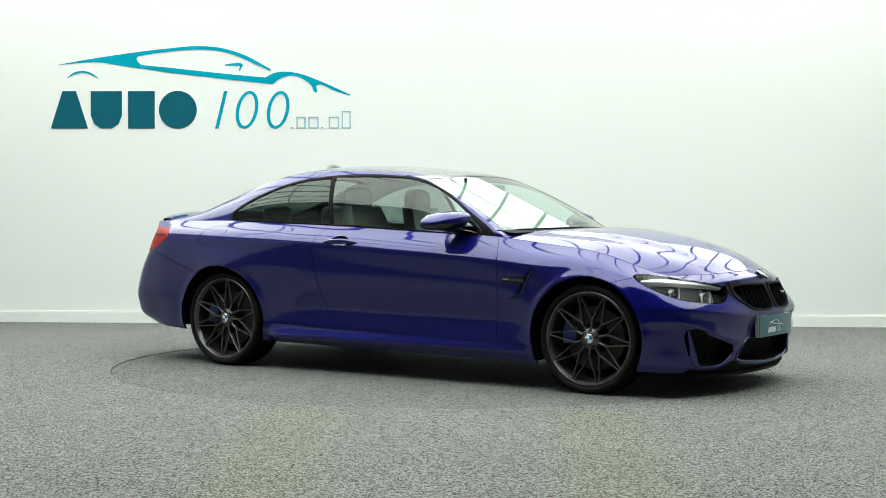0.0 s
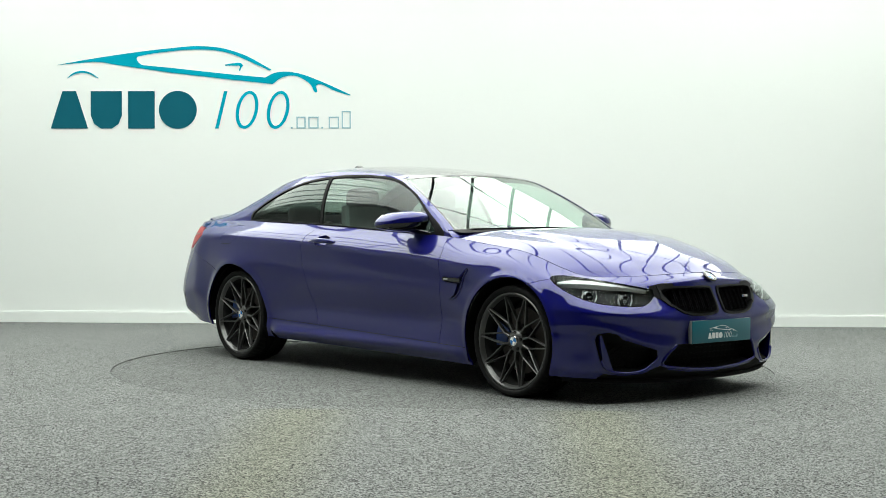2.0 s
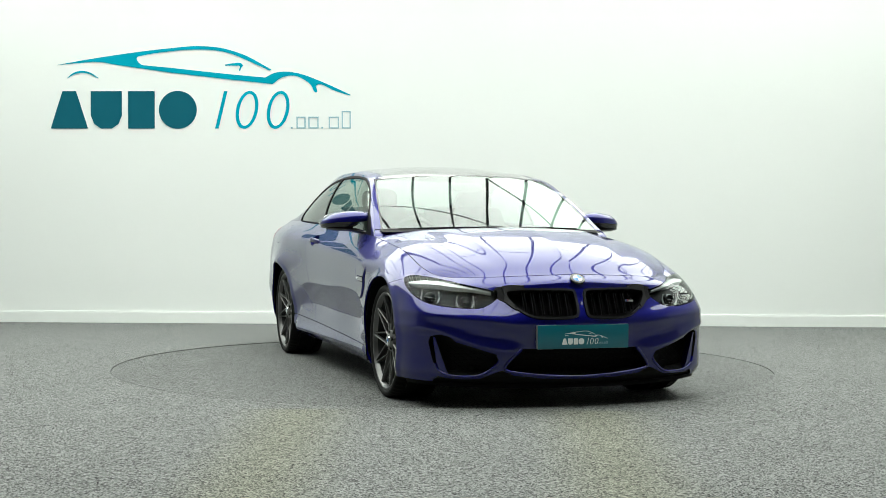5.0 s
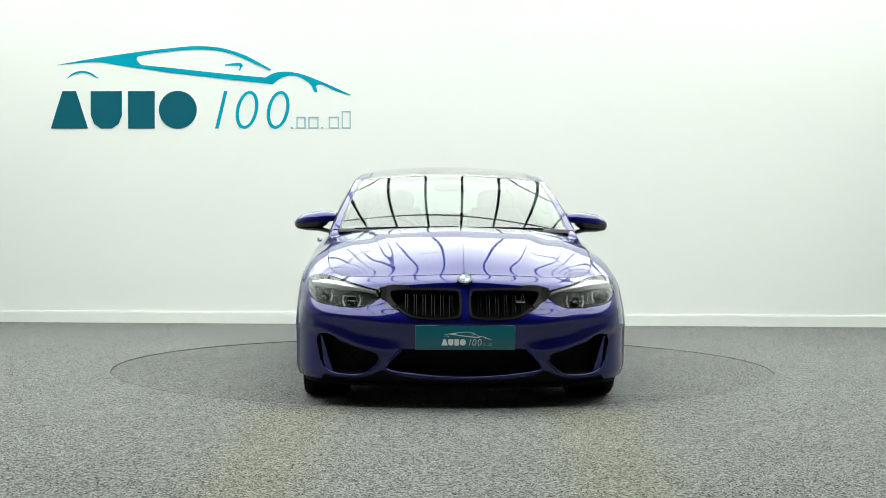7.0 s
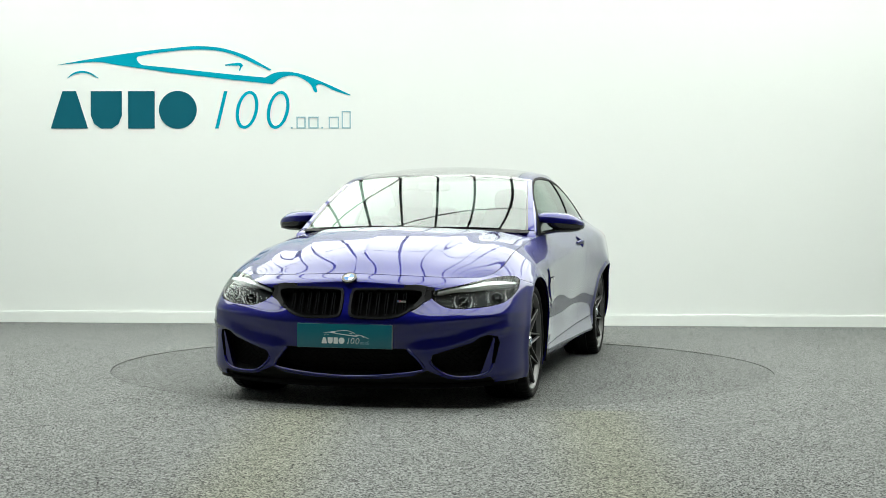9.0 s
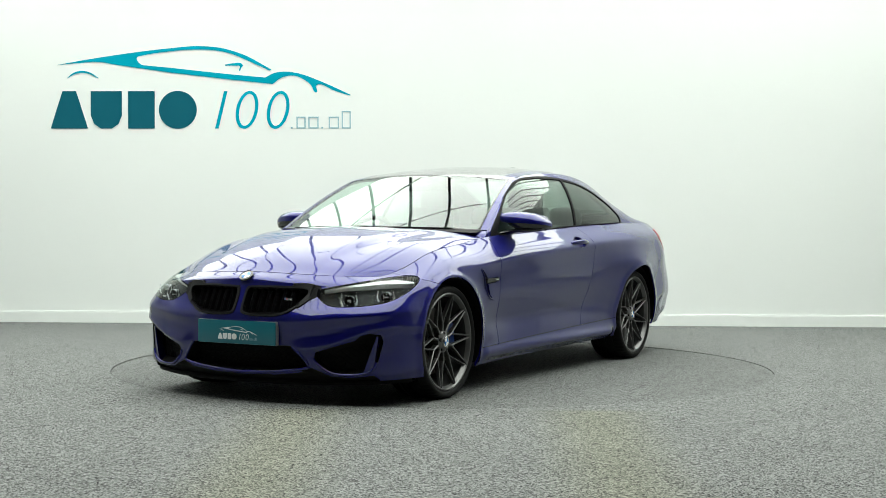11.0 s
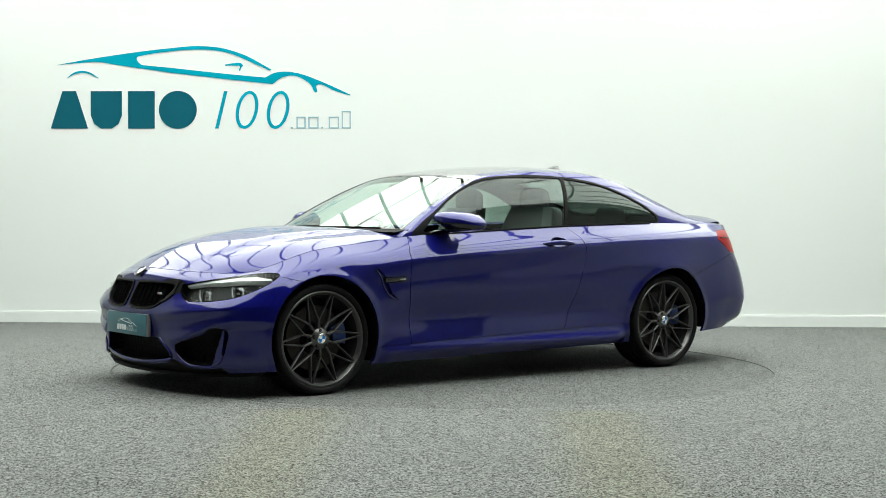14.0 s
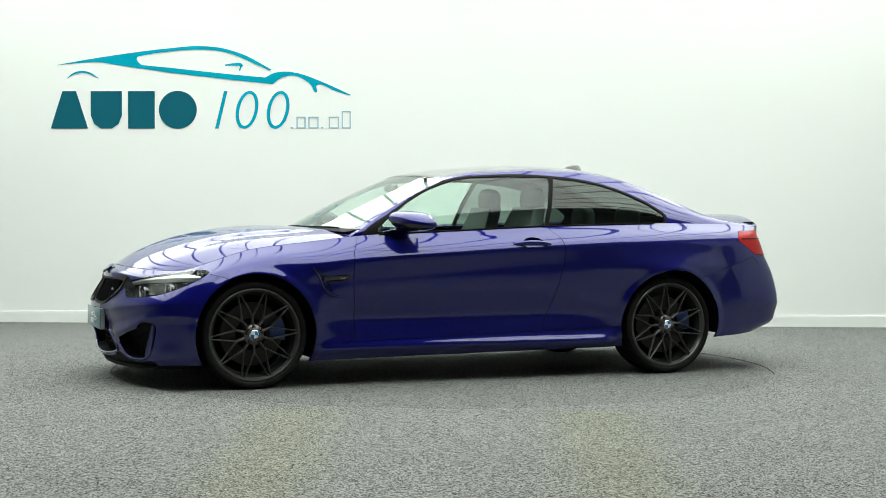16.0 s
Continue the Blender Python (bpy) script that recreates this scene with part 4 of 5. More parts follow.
# ---- headlights
HOUSING = plain("smoked_lamp_housing", (0.010, 0.011, 0.012), 0.5, spec=0.12, vary=0.2, scale=14)
LAMPCHROME = plain("lamp_reflector", (0.16, 0.165, 0.17), 0.18, metal=1.0)
LAMPBAR = plain("frosted_light_bar", (0.78, 0.80, 0.80), 0.35, coat=0.6)
for s in (1, -1):
    lens = panel("headlight", [(flank, ["headlight"], -1)], LENS, car, (s,), gap=0.001, flange=0, offset=0.0005, label="clear lens over smoked twin headlamps")
    panel("housing", [(flank, ["headlight"], -1)], HOUSING, lens, (s,), gap=0.004, offset=-0.055, walls=True)
    panel("lamp_bridge", [(flank, ["lamp_bridge"], -1)], BLACK, car, (s,), gap=0.001, offset=0.001, label="black trim between lamp and grille")
    # bright brow along the lamp's top edge
    bm = bmesh.new()
    rows = []
    for u in lin(4.83, 5.43, 34):
        zt = np.interp(u, [4.83, 4.95, 5.10, 5.24, 5.38, 5.43], [0.677, 0.688, 0.682, 0.666, 0.642, 0.632])
        w = np.interp(u, [4.83, 4.95, 5.2, 5.43], [0.006, 0.015, 0.011, 0.005])
        a, _ = locate(flank, "uz", u, zt, (u, 0.66), off=-0.008)
        b, _ = locate(flank, "uz", u, zt - w, (u, 0.66), off=-0.012)
        c, _ = locate(flank, "uz", u, zt - w, (u, 0.66), off=-0.04)
        rows.append([bm.verts.new((q.x, q.y * s, q.z)) for q in (a, b, c)])
    for p, q in zip(rows, rows[1:]):
        for i in range(2):
            bm.faces.new((p[i], q[i], q[i + 1], p[i + 1]))
    part("light_bar", bm, LAMPBAR, lens, "pale light bar along the lamp's brow")
    for u, z, r in ((5.06, 0.618, 0.027), (5.28, 0.596, 0.026)):
        c, n = locate(flank, "uz", u, z, (u, 0.55), off=-0.036)
        fwd = Vector((1, 0.15, 0)).normalized()
        bm = bmesh.new()
        lathe(bm, [(r * 1.12, -0.012), (r * 1.12, 0.012), (r * 1.02, 0.016), (r * 0.92, 0.008), (r * 0.86, -0.01)], 28)
        ring = part("projector_ring", bm, LAMPCHROME, lens)
        rot = fwd.to_track_quat("Y", "Z").to_matrix().to_4x4()
        ring.matrix_basis = Matrix.Translation((c.x, c.y * s, c.z)) @ (rot if s > 0 else Vector((fwd.x, -fwd.y, 0)).to_track_quat("Y", "Z").to_matrix().to_4x4())
        guide = [(x * r * 1.7, 0.018, z * r * 1.55) for x, z in ((-0.95, 0.75), (-1.12, 0.0), (-0.78, -0.85), (-0.55, -0.98), (0.55, -0.98), (0.78, -0.85), (1.12, 0.0), (0.95, 0.75))]
        loop = part("light_guide", tube(bmesh.new(), guide, 0.0042, 8), LAMPBAR, lens, "pale angular light guide")
        loop.matrix_basis = ring.matrix_basis
        bm = bmesh.new()
        sphere_shape(bm, (0, -0.010, 0), (r * 0.85, 0.02, r * 0.85), nu=20, nv=12)
        lense = part("projector", bm, GLOSSBLACK, lens)
        lense.matrix_basis = ring.matrix_basis
        # small pale bar before the projector, a glint put in as colour
        bm = bmesh.new()
        box(bm, (-r * 0.38, 0.012, -0.002), (r * 0.38, 0.016, 0.002), 0.0008)
        glint = part("glint_bar", bm, LAMPBAR, lens)
        glint.matrix_basis = ring.matrix_basis

# ---- tail lights
TAILRED = plain("red_tail_lens", (0.33, 0.004, 0.004), 0.3, coat=0.0, spec=0.25, vary=0.25, scale=18)
for s in (1, -1):
    panel("tail_light", [(flank, ["tail_light"], -1)], TAILRED, car, (s,), gap=0.002, offset=0.002, label="red tail lamp lens")
    bm = bmesh.new()
    pts = [locate(flank, "uz", u, np.interp(u, [0.7, 1.08], [0.895, 0.893]), (u, 0.65), off=0.0045)[0] for u in lin(0.72, 1.08, 16)]
    tube(bm, [(p.x, p.y * s, p.z) for p in pts], 0.004, 6)
    part("lamp_divider", bm, GLOSSBLACK, car)

# ---- kidney grilles with paired upright slats
for s in (1, -1):
    fr = panel("grille_frame", [(flank, ["grille_frame"], -1)], GRILLEBLACK, car, (s,), gap=0.001, flange=0.03, offset=0.007, label="black kidney grille frame")
    panel("grille_backing", [(flank, ["grille"], -1)], BLACK, fr, (s,), gap=0, offset=-0.06, walls=True)
    for k in range(6):
        for dy in (-0.0065, 0.0065):
            y = 0.075 + 0.0465 * k + dy
            zt, zb = np.interp(y, [0.034, 0.07, 0.36, 0.393], [0.612, 0.630, 0.628, 0.618]), np.interp(y, [0.032, 0.06, 0.29, 0.345, 0.393], [0.52, 0.502, 0.512, 0.552, 0.60])
            bm = bmesh.new()
            rows = []
            for f in lin(0, 1, 7):
                p, _ = locate(flank, "yz", y, zb + (zt - zb) * f, (5.92 - y, 0.55), off=0.0)
                bow = -0.004 - 0.016 * (f - 0.55) ** 2
                rows.append([bm.verts.new((p.x + bow + dx, (y + e) * s, p.z)) for dx, e in ((0.0, -0.0028), (0.003, 0.0), (0.0, 0.0028), (-0.045, 0.0028), (-0.045, -0.0028))])
            for a, b in zip(rows, rows[1:]):
                for i in range(5):
                    bm.faces.new((a[i], a[(i + 1) % 5], b[(i + 1) % 5], b[i]))
            part("slat", bm, GLOSSBLACK, fr, smooth=30)
p, n = locate(flank, "yz", 0.298, 0.578, (5.62, 0.55), off=0.004)
bm = box(bmesh.new(), (p.x - 0.004, p.y - 0.026, p.z - 0.007), (p.x + 0.004, p.y + 0.022, p.z + 0.007), 0.002)
emblem = part("grille_emblem", bm, CHROME, car, "small chrome grille emblem")
for i, c in enumerate(((0.06, 0.16, 0.35), (0.04, 0.04, 0.16), (0.35, 0.05, 0.05))):
    bm = box(bmesh.new(), (p.x + 0.0035, p.y - 0.025 + 0.006 * i, p.z - 0.005), (p.x + 0.006, p.y - 0.0205 + 0.006 * i, p.z + 0.005))
    part("stripe", bm, plain("emblem_stripe", c, 0.3), emblem)

# ---- bonnet roundel
p, n = locate(flank, "yz", 0.0005, 0.692, (5.91, 0.7), off=0.007)
rot = Vector((n.x, 0, n.z)).to_track_quat("Y", "Z").to_matrix().to_4x4()
bm = lathe(bmesh.new(), [(0.026, 0.0052), (0.0275, 0.006), (0.029, 0.0052), (0.038, 0.0045), (0.0395, 0.006), (0.041, 0.005), (0.042, -0.004)], 48)
roundel = part("badge", bm, GLOSSBLACK, car, "round chrome-rimmed bonnet badge")
roundel.matrix_basis = Matrix.Translation((p.x, 0, p.z)) @ rot
for q in range(4):
    bm = bmesh.new()
    c = bm.verts.new((0, 0.0075, 0))
    arc = [bm.verts.new((0.0265 * math.cos(a), 0.0055, 0.0265 * math.sin(a))) for a in lin(q * math.pi / 2, (q + 1) * math.pi / 2, 9)]
    for a, b in zip(arc, arc[1:]):
        bm.faces.new((c, b, a))
    part("badge_quarter", bm, BADGEBLUE if q % 2 else BADGEWHITE, roundel)

# ---- intake grilles, blades and the lower lip
for s in (1, -1):
    bm = bmesh.new()
    rows = []
    for f in lin(0, 1, 12):
        y, z = np.interp(f, [0, 0.5, 0.85, 1], [0.768, 0.745, 0.730, 0.715]), np.interp(f, [0, 0.5, 0.85, 1], [0.385, 0.285, 0.215, 0.182])
        w = np.interp(f, [0, 0.6, 1], [0.004, 0.016, 0.024])
        a, _ = locate(flank, "yz", y + w, z, (5.0, 0.15), off=-0.003)
        b, _ = locate(flank, "yz", y - w, z, (5.0, 0.15), off=-0.003)
        rows.append([bm.verts.new((q.x - d, q.y * s, q.z)) for q, d in ((a, 0.012), (a, 0), (b, 0), (b, 0.06))])
    for p, q in zip(rows, rows[1:]):
        for i in range(3):
            bm.faces.new((p[i], q[i], q[i + 1], p[i + 1]))
    part("intake_blade", bm, PAINT, car, "painted blade in the side intake")


# painted lips round the intakes
for s in (1, -1):
    for ctrl, r in (((0.335, 0.325), (0.372, 0.290), (0.424, 0.228), (0.403, 0.205), (0.19, 0.181), (0.001, 0.174)), 0.009), (((0.448, 0.266), (0.458, 0.242), (0.53, 0.183), (0.62, 0.176), (0.70, 0.183), (0.748, 0.208), (0.762, 0.25)), 0.008):
        line = rounded_line(ctrl, 40)
        pts, _ = locate_all(flank, "yz", line, off=-0.001)
        bm = tube(bmesh.new(), [(q[0], q[1] * s, q[2]) for q in pts], r, 8)
        part("intake_lip", bm, PAINT, car, smooth=60)


def honeycomb(name, y0, y1, z0, z1, shape, depth, s):
    """A mesh of wavy bars set back in an intake."""
    bm = bmesh.new()
    z = z0
    k = 0
    while z < z1:
        ys = [y for y in np.arange(y0, y1, 0.010) if inside(shape, np.array([[y, z]]))[0]]
        if len(ys) > 3:
            pts, _ = locate_all(flank, "yz", [(max(y, 0.001), z) for y in ys])
            path = [(p[0] - depth, y * s, z + 0.005 * (1 if (round(y / 0.020) + k) % 2 else -1)) for p, y in zip(pts, ys)]
            tube(bm, path, 0.0022, 4)
        z += 0.016
        k += 1
    part(name, bm, BLACK, car, "black honeycomb mesh")


SIDE_HOLE = [(0.70, 0.37), (0.66, 0.345), (0.44, 0.285), (0.43, 0.245), (0.53, 0.19), (0.70, 0.20)]
LOW_HOLE = [(0.0, 0.33), (0.325, 0.325), (0.415, 0.228), (0.395, 0.205), (0.19, 0.178), (0.0, 0.172)]
for s in (1, -1):
    honeycomb("intake_mesh", 0.44, 0.74, 0.18, 0.39, SIDE_HOLE, 0.075, s)
    honeycomb("intake_mesh", 0.0, 0.42, 0.18, 0.33, LOW_HOLE, 0.06, s)
bm = bmesh.new()
us = lin(4.86, 5.92, 60)
pts = side_surface(us, np.zeros(60))
for s in (1, -1):
    a = [bm.verts.new((q[0] - 0.02, q[1] * s * 0.985, q[2] + 0.006)) for q in pts]
    b = [bm.verts.new((q[0] - 0.012, q[1] * s * 0.985, q[2] - 0.022)) for q in pts]
    c = [bm.verts.new((q[0] - 0.30, q[1] * s * 0.9, q[2] - 0.026)) for q in pts]
    for i in range(59):
        bm.faces.new((a[i], a[i + 1], b[i + 1], b[i]))
        bm.faces.new((b[i], b[i + 1], c[i + 1], c[i]))
bmesh.ops.remove_doubles(bm, verts=bm.verts, dist=0.001)
part("front_lip", bm, BLACK, car, "black plastic lower lip")

# ---- show plate: teal with a pale outline and blocks
PLATETEAL = plain("teal_plate", (0.0, 0.115, 0.155), 0.3, coat=0.5, vary=0.03)
PLATEWHITE = plain("plate_print", (0.72, 0.78, 0.78), 0.4, vary=0.02)
bm = box(bmesh.new(), (2.188, -0.263, 0.329), (2.214, 0.263, 0.457), 0.004)
holder = part("plate_holder", bm, plain("brushed_metal_holder", (0.42, 0.42, 0.40), 0.35, metal=0.8), car)
bm = box(bmesh.new(), (2.2135, -0.262, 0.330), (2.2175, 0.262, 0.456), 0.0015)
show_plate = part("show_plate", bm, PLATETEAL, holder, "teal show plate with pale printed shapes")

# ---- vents behind the front wheels
for s in (1, -1):
    bm = bmesh.new()
    a, _ = locate(flank, "xz", 0.99, 0.654, (4.08, 0.5), off=0.004)
    b, _ = locate(flank, "xz", 0.832, 0.659, (3.9, 0.5), off=0.006)
    for (p, h), (q, g) in ((((a, 0.013)), (b, 0.010)),):
        v = [bm.verts.new((w.x, w.y * s + e * s, w.z + k)) for w, hh in ((p, h), (q, g)) for e, k in ((-0.018, -hh), (0.002, -hh), (0.004, hh), (-0.018, hh))]
        for i in range(4):
            bm.faces.new((v[i], v[(i + 1) % 4], v[4 + (i + 1) % 4], v[4 + i]))
        bm.faces.new(v[:4][::-1])
        bm.faces.new(v[4:])
    bmesh.ops.recalc_face_normals(bm, faces=bm.faces)
    vent = part("wing_vent_blade", bm, GLOSSBLACK, car, "gloss-black blade in the wing vent")
    c = b.lerp(a, 0.22)
    bm = box(bmesh.new(), (c.x - 0.02, c.y * s + 0.003 * s - 0.002, c.z - 0.004), (c.x + 0.02, c.y * s + 0.003 * s + 0.002, c.z + 0.005), 0.001)
    part("emblem", bm, CHROME, vent)
    # rear-facing fin of the vent
    path = [locate(flank, "xz", x, z, (3.85 + (x - 0.78), 0.5), off=0.002)[0] for x, z in spline([(1.058, 0.722), (1.02, 0.665), (0.995, 0.605), (0.95, 0.555), (0.885, 0.538)], 14)]
    bm = tube(bmesh.new(), [(q.x, q.y * s, q.z) for q in path], 0.005, 8)
    part("vent_fin", bm, PAINT, car)

# ---- door handles and mirrors
for s in (1, -1):
    d = doors[s]
    bm = bmesh.new()
    rows = []
    for f in lin(0, 1, 22):
        x = -0.272 - 0.262 * f
        z = 0.862 + 0.006 * math.sin(math.pi * f)
        p, _ = locate(flank, "xz", x, z, (4.6 - 1.42 - 0.62, 0.62), off=0)
        lift = 0.036 * math.sin(math.pi * min(max(f, 0.02), 0.98)) ** 0.55
        h = 0.017 * math.sin(math.pi * (0.04 + 0.92 * f)) ** 0.5
        rows.append([bm.verts.new((x, (p.y + lift - 0.012 + 0.011 * math.cos(a)) * s, z + h * math.sin(a))) for a in lin(0, 2 * math.pi, 13)[:-1]])
    for a, b in zip(rows, rows[1:]):
        for i in range(12):
            bm.faces.new((a[i], a[(i + 1) % 12], b[(i + 1) % 12], b[i]))
    bm.faces.new(rows[0])
    bm.faces.new(rows[-1])
    bmesh.ops.recalc_face_normals(bm, faces=bm.faces)
    handle = part("door_handle", bm, PAINT, d)
    # mirror: painted cap over a black base on a slim arm
    def shaped():
        bm = sphere_shape(bmesh.new(), (0.415, 0.905, 0.998), (0.105, 0.118, 0.060), 2.6, 44, 26)
        for v in bm.verts:
            if v.co.x < 0.350:
                v.co.x = 0.350 + (v.co.x - 0.350) * 0.12
            t = (0.912 - v.co.y) / 0.10
            v.co.x += 0.045 * t + 0.0
            v.co.z += 0.020 * max(0, t) ** 1.3 - 0.012 * max(0, -t) ** 2
            v.co.z = 0.975 + (v.co.z - 0.975) * (1 - 0.28 * max(0, -t) ** 1.5)
            if v.co.z > 1.0:
                v.co.y -= 0.03 * max(0, t) ** 3
            v.co.y *= s
        if s < 0:
            bmesh.ops.reverse_faces(bm, faces=bm.faces)
        return bm
    cap = part("mirror", cut(shaped(), (0.42, 0, 0.982), (0.12, 0, -1)), PAINT, d, "painted mirror cap over a black base", smooth=60)
    part("mirror_base", cut(shaped(), (0.42, 0, 0.9815), (-0.12, 0, 1)), GLOSSBLACK, cap, smooth=60)
    bm = sphere_shape(bmesh.new(), (0.3375, 0.912 * s, 0.998), (0.006, 0.085, 0.046), 3.0, 24, 12)
    part("mirror_glass", bm, CHROME, cap)
    bm = bmesh.new()
    v = []
    for x, y, z, a, b in ((0.52, 0.762, 0.925, 0.080, 0.014), (0.49, 0.80, 0.938, 0.066, 0.015), (0.46, 0.86, 0.950, 0.070, 0.015), (0.43, 0.94, 0.952, 0.070, 0.014), (0.40, 1.000, 0.958, 0.045, 0.010)):
        v.append([bm.verts.new((x + a * math.cos(q), y * s, z + b * math.sin(q))) for q in lin(0, 2 * math.pi, 15)[:-1]])
    for p, q in zip(v, v[1:]):
        for i in range(14):
            bm.faces.new((p[i], p[(i + 1) % 14], q[(i + 1) % 14], q[i]))
    bm.faces.new(v[-1])
    bmesh.ops.recalc_face_normals(bm, faces=bm.faces)
    part("mirror_arm", bm, GLOSSBLACK, cap)
    # painted upper wing of the mirror reaching in towards the pillar
    bm = bmesh.new()
    v = []
    for x, y, z, a, b in ((0.475, 0.742, 1.052, 0.018, 0.005), (0.468, 0.79, 1.042, 0.030, 0.010), (0.46, 0.85, 1.022, 0.05, 0.028), (0.45, 0.89, 1.01, 0.05, 0.035)):
        v.append([bm.verts.new((x + a * math.cos(q), y * s, z + b * math.sin(q))) for q in lin(0, 2 * math.pi, 15)[:-1]])
    for p, q in zip(v, v[1:]):
        for i in range(14):
            bm.faces.new((p[i], p[(i + 1) % 14], q[(i + 1) % 14], q[i]))
    bm.faces.new(v[0])
    bmesh.ops.recalc_face_normals(bm, faces=bm.faces)
    part("mirror_wing", bm, PAINT, cap, smooth=60)
    # bright strip under the side glass
    path = [locate(house, "xz", x, np.interp(x, [-1.34, -0.94, -0.55, 0.04, 0.57], [0.992, 0.983, 0.973, 0.943, 0.916]), (3.2 - 2.5 - x * 1.0 + 0.1, 0.03), 1, 0.004)[0] for x in lin(-1.36, 0.60, 40)]
    bm = tube(bmesh.new(), [(q.x, q.y * s, q.z) for q in path], 0.0045, 6)
    part("waist_trim", bm, BLACK, car)

# ---- lip along the boot's edge
bm = bmesh.new()
rows = []
for v in lin(-0.9, 0.9, 41):
    q = top_surface(np.array([3.30]), np.array([abs(v)]))[0]
    y = q[1] * (1 if v > 0 else -1)
    h = 0.020 * (1 - abs(v / 0.92) ** 4)
    rows.append([bm.verts.new((q[0] + dx, y, q[2] + dz)) for dx, dz in ((0.10, 0.002), (0.03, 0.006 + h * 0.5), (-0.035, 0.008 + h), (-0.045, 0.004 + h), (-0.03, -0.012))])
for p, q in zip(rows, rows[1:]):
    for i in range(4):
        bm.faces.new((p[i], q[i], q[i + 1], p[i + 1]))
bmesh.ops.recalc_face_normals(bm, faces=bm.faces)
part("boot_spoiler", bm, PAINT, car, "slim boot-lid lip spoiler", smooth=50)

# ---- aerial fin and wipers
bm = bmesh.new()
rows = []
for x, z, w in ((-1.03, 1.372, 0.006), (-1.08, 1.395, 0.016), (-1.14, 1.408, 0.020), (-1.185, 1.412, 0.018), (-1.20, 1.385, 0.016), (-1.20, 1.33, 0.02)):
    rows.append([bm.verts.new((x, w * k, zz)) for k, zz in ((-1.6, 1.335), (-0.9, z - 0.008), (0, z), (0.9, z - 0.008), (1.6, 1.335))])
for a, b in zip(rows, rows[1:]):
    for i in range(4):
        bm.faces.new((a[i], b[i], b[i + 1], a[i + 1]))
part("aerial_fin", bm, GLOSSBLACK, car, "black shark-fin aerial", smooth=60)
for y0, y1 in ((-0.62, 0.02), (-0.02, 0.56)):
    bm = bmesh.new()
    path = []
    for f in lin(0, 1, 12):
        y = y0 + (y1 - y0) * f
        q = top_surface(np.array([0.002 + 0.010 * f]), np.array([abs(y) / 0.75]))[0]
        path.append((q[0] + 0.004, y, q[2] - 0.001))
    tube(bm, path, 0.004, 6)
    part("wiper", bm, BLACK, car)
bm = bmesh.new()
vs = lin(-1, 1, 41)
a, b = [], []
for v in vs:
    q = top_surface(np.array([0.03]), np.array([abs(v) * 0.97]))[0]
    y = q[1] * (1 if v > 0 else -1)
    a.append(bm.verts.new((q[0], y, q[2] - 0.012)))
    b.append(bm.verts.new((q[0] + 0.10, y, q[2] - 0.03)))
for i in range(40):
    bm.faces.new((a[i], b[i], b[i + 1], a[i + 1]))
part("scuttle_panel", bm, BLACK, car)

# painted corners of the wings beside the windscreen's foot
for s in (1, -1):
    bm = bmesh.new()
    rows = []
    for v in lin(0.50, 1.0, 16):
        a = top_surface(np.array([0.0]), np.array([v]))[0]
        b = bonnet_surface(np.array([0.004]), np.array([v]))[0]
        mid = (a + b) / 2 + np.array((0, 0.004, 0.004)) * (v - 0.5)
        rows.append([bm.verts.new((q[0], q[1] * s, q[2] - d)) for q, d in ((a, 0.004), (mid, 0.002), (b, 0.002), (b, 0.02))])
    for p, q in zip(rows, rows[1:]):
        for i in range(3):
            bm.faces.new((p[i], q[i], q[i + 1], p[i + 1]))
    bmesh.ops.recalc_face_normals(bm, faces=bm.faces)
    part("wing_corner", bm, PAINT, car, smooth=60)

# ---- cabin
bm = bmesh.new()
box(bm, (-1.75, -0.70, 0.24), (0.85, 0.70, 0.30), 0.02)
box(bm, (-0.9, -0.09, 0.29), (0.55, 0.09, 0.56), 0.04)
for s in (1, -1):
    box(bm, (-1.5, s * 0.70 - 0.04, 0.28), (0.75, s * 0.70 + 0.04, 0.92), 0.03)
part("cabin_tub", bm, CABIN, car)
bm = bmesh.new()
rows = []
for x, z in ((0.40, 0.55), (0.36, 0.80), (0.42, 0.895), (0.60, 0.925), (0.86, 0.925), (0.90, 0.60)):
    rows.append([bm.verts.new((x + 0.10 - 0.12 * abs(k), k * 0.68, z - 0.03 * k * k)) for k in lin(-1, 1, 17)])
for p, q in zip(rows, rows[1:]):
    for i in range(16):
        bm.faces.new((p[i], p[i + 1], q[i + 1], q[i]))
bmesh.ops.recalc_face_normals(bm, faces=bm.faces)
part("dashboard", bm, CABIN, car)
bm = bmesh.new()
c = Vector((0.28, -0.36, 0.86))
ax1, ax2 = Vector((0, 1, 0)), Vector((-0.42, 0, 0.91))
tube(bm, [c + 0.18 * (math.cos(a) * ax1 + math.sin(a) * ax2) for a in lin(0, 2 * math.pi, 41)[:-1]], 0.016, 8, True)
for a in (0.1, math.pi - 0.1, -math.pi / 2):
    tube(bm, [c, c + 0.17 * (math.cos(a) * ax1 + math.sin(a) * ax2)], 0.014, 6)
sphere_shape(bm, c, (0.04, 0.07, 0.06), 2.5, 16, 10)
part("steering_wheel", bm, CABIN, car)


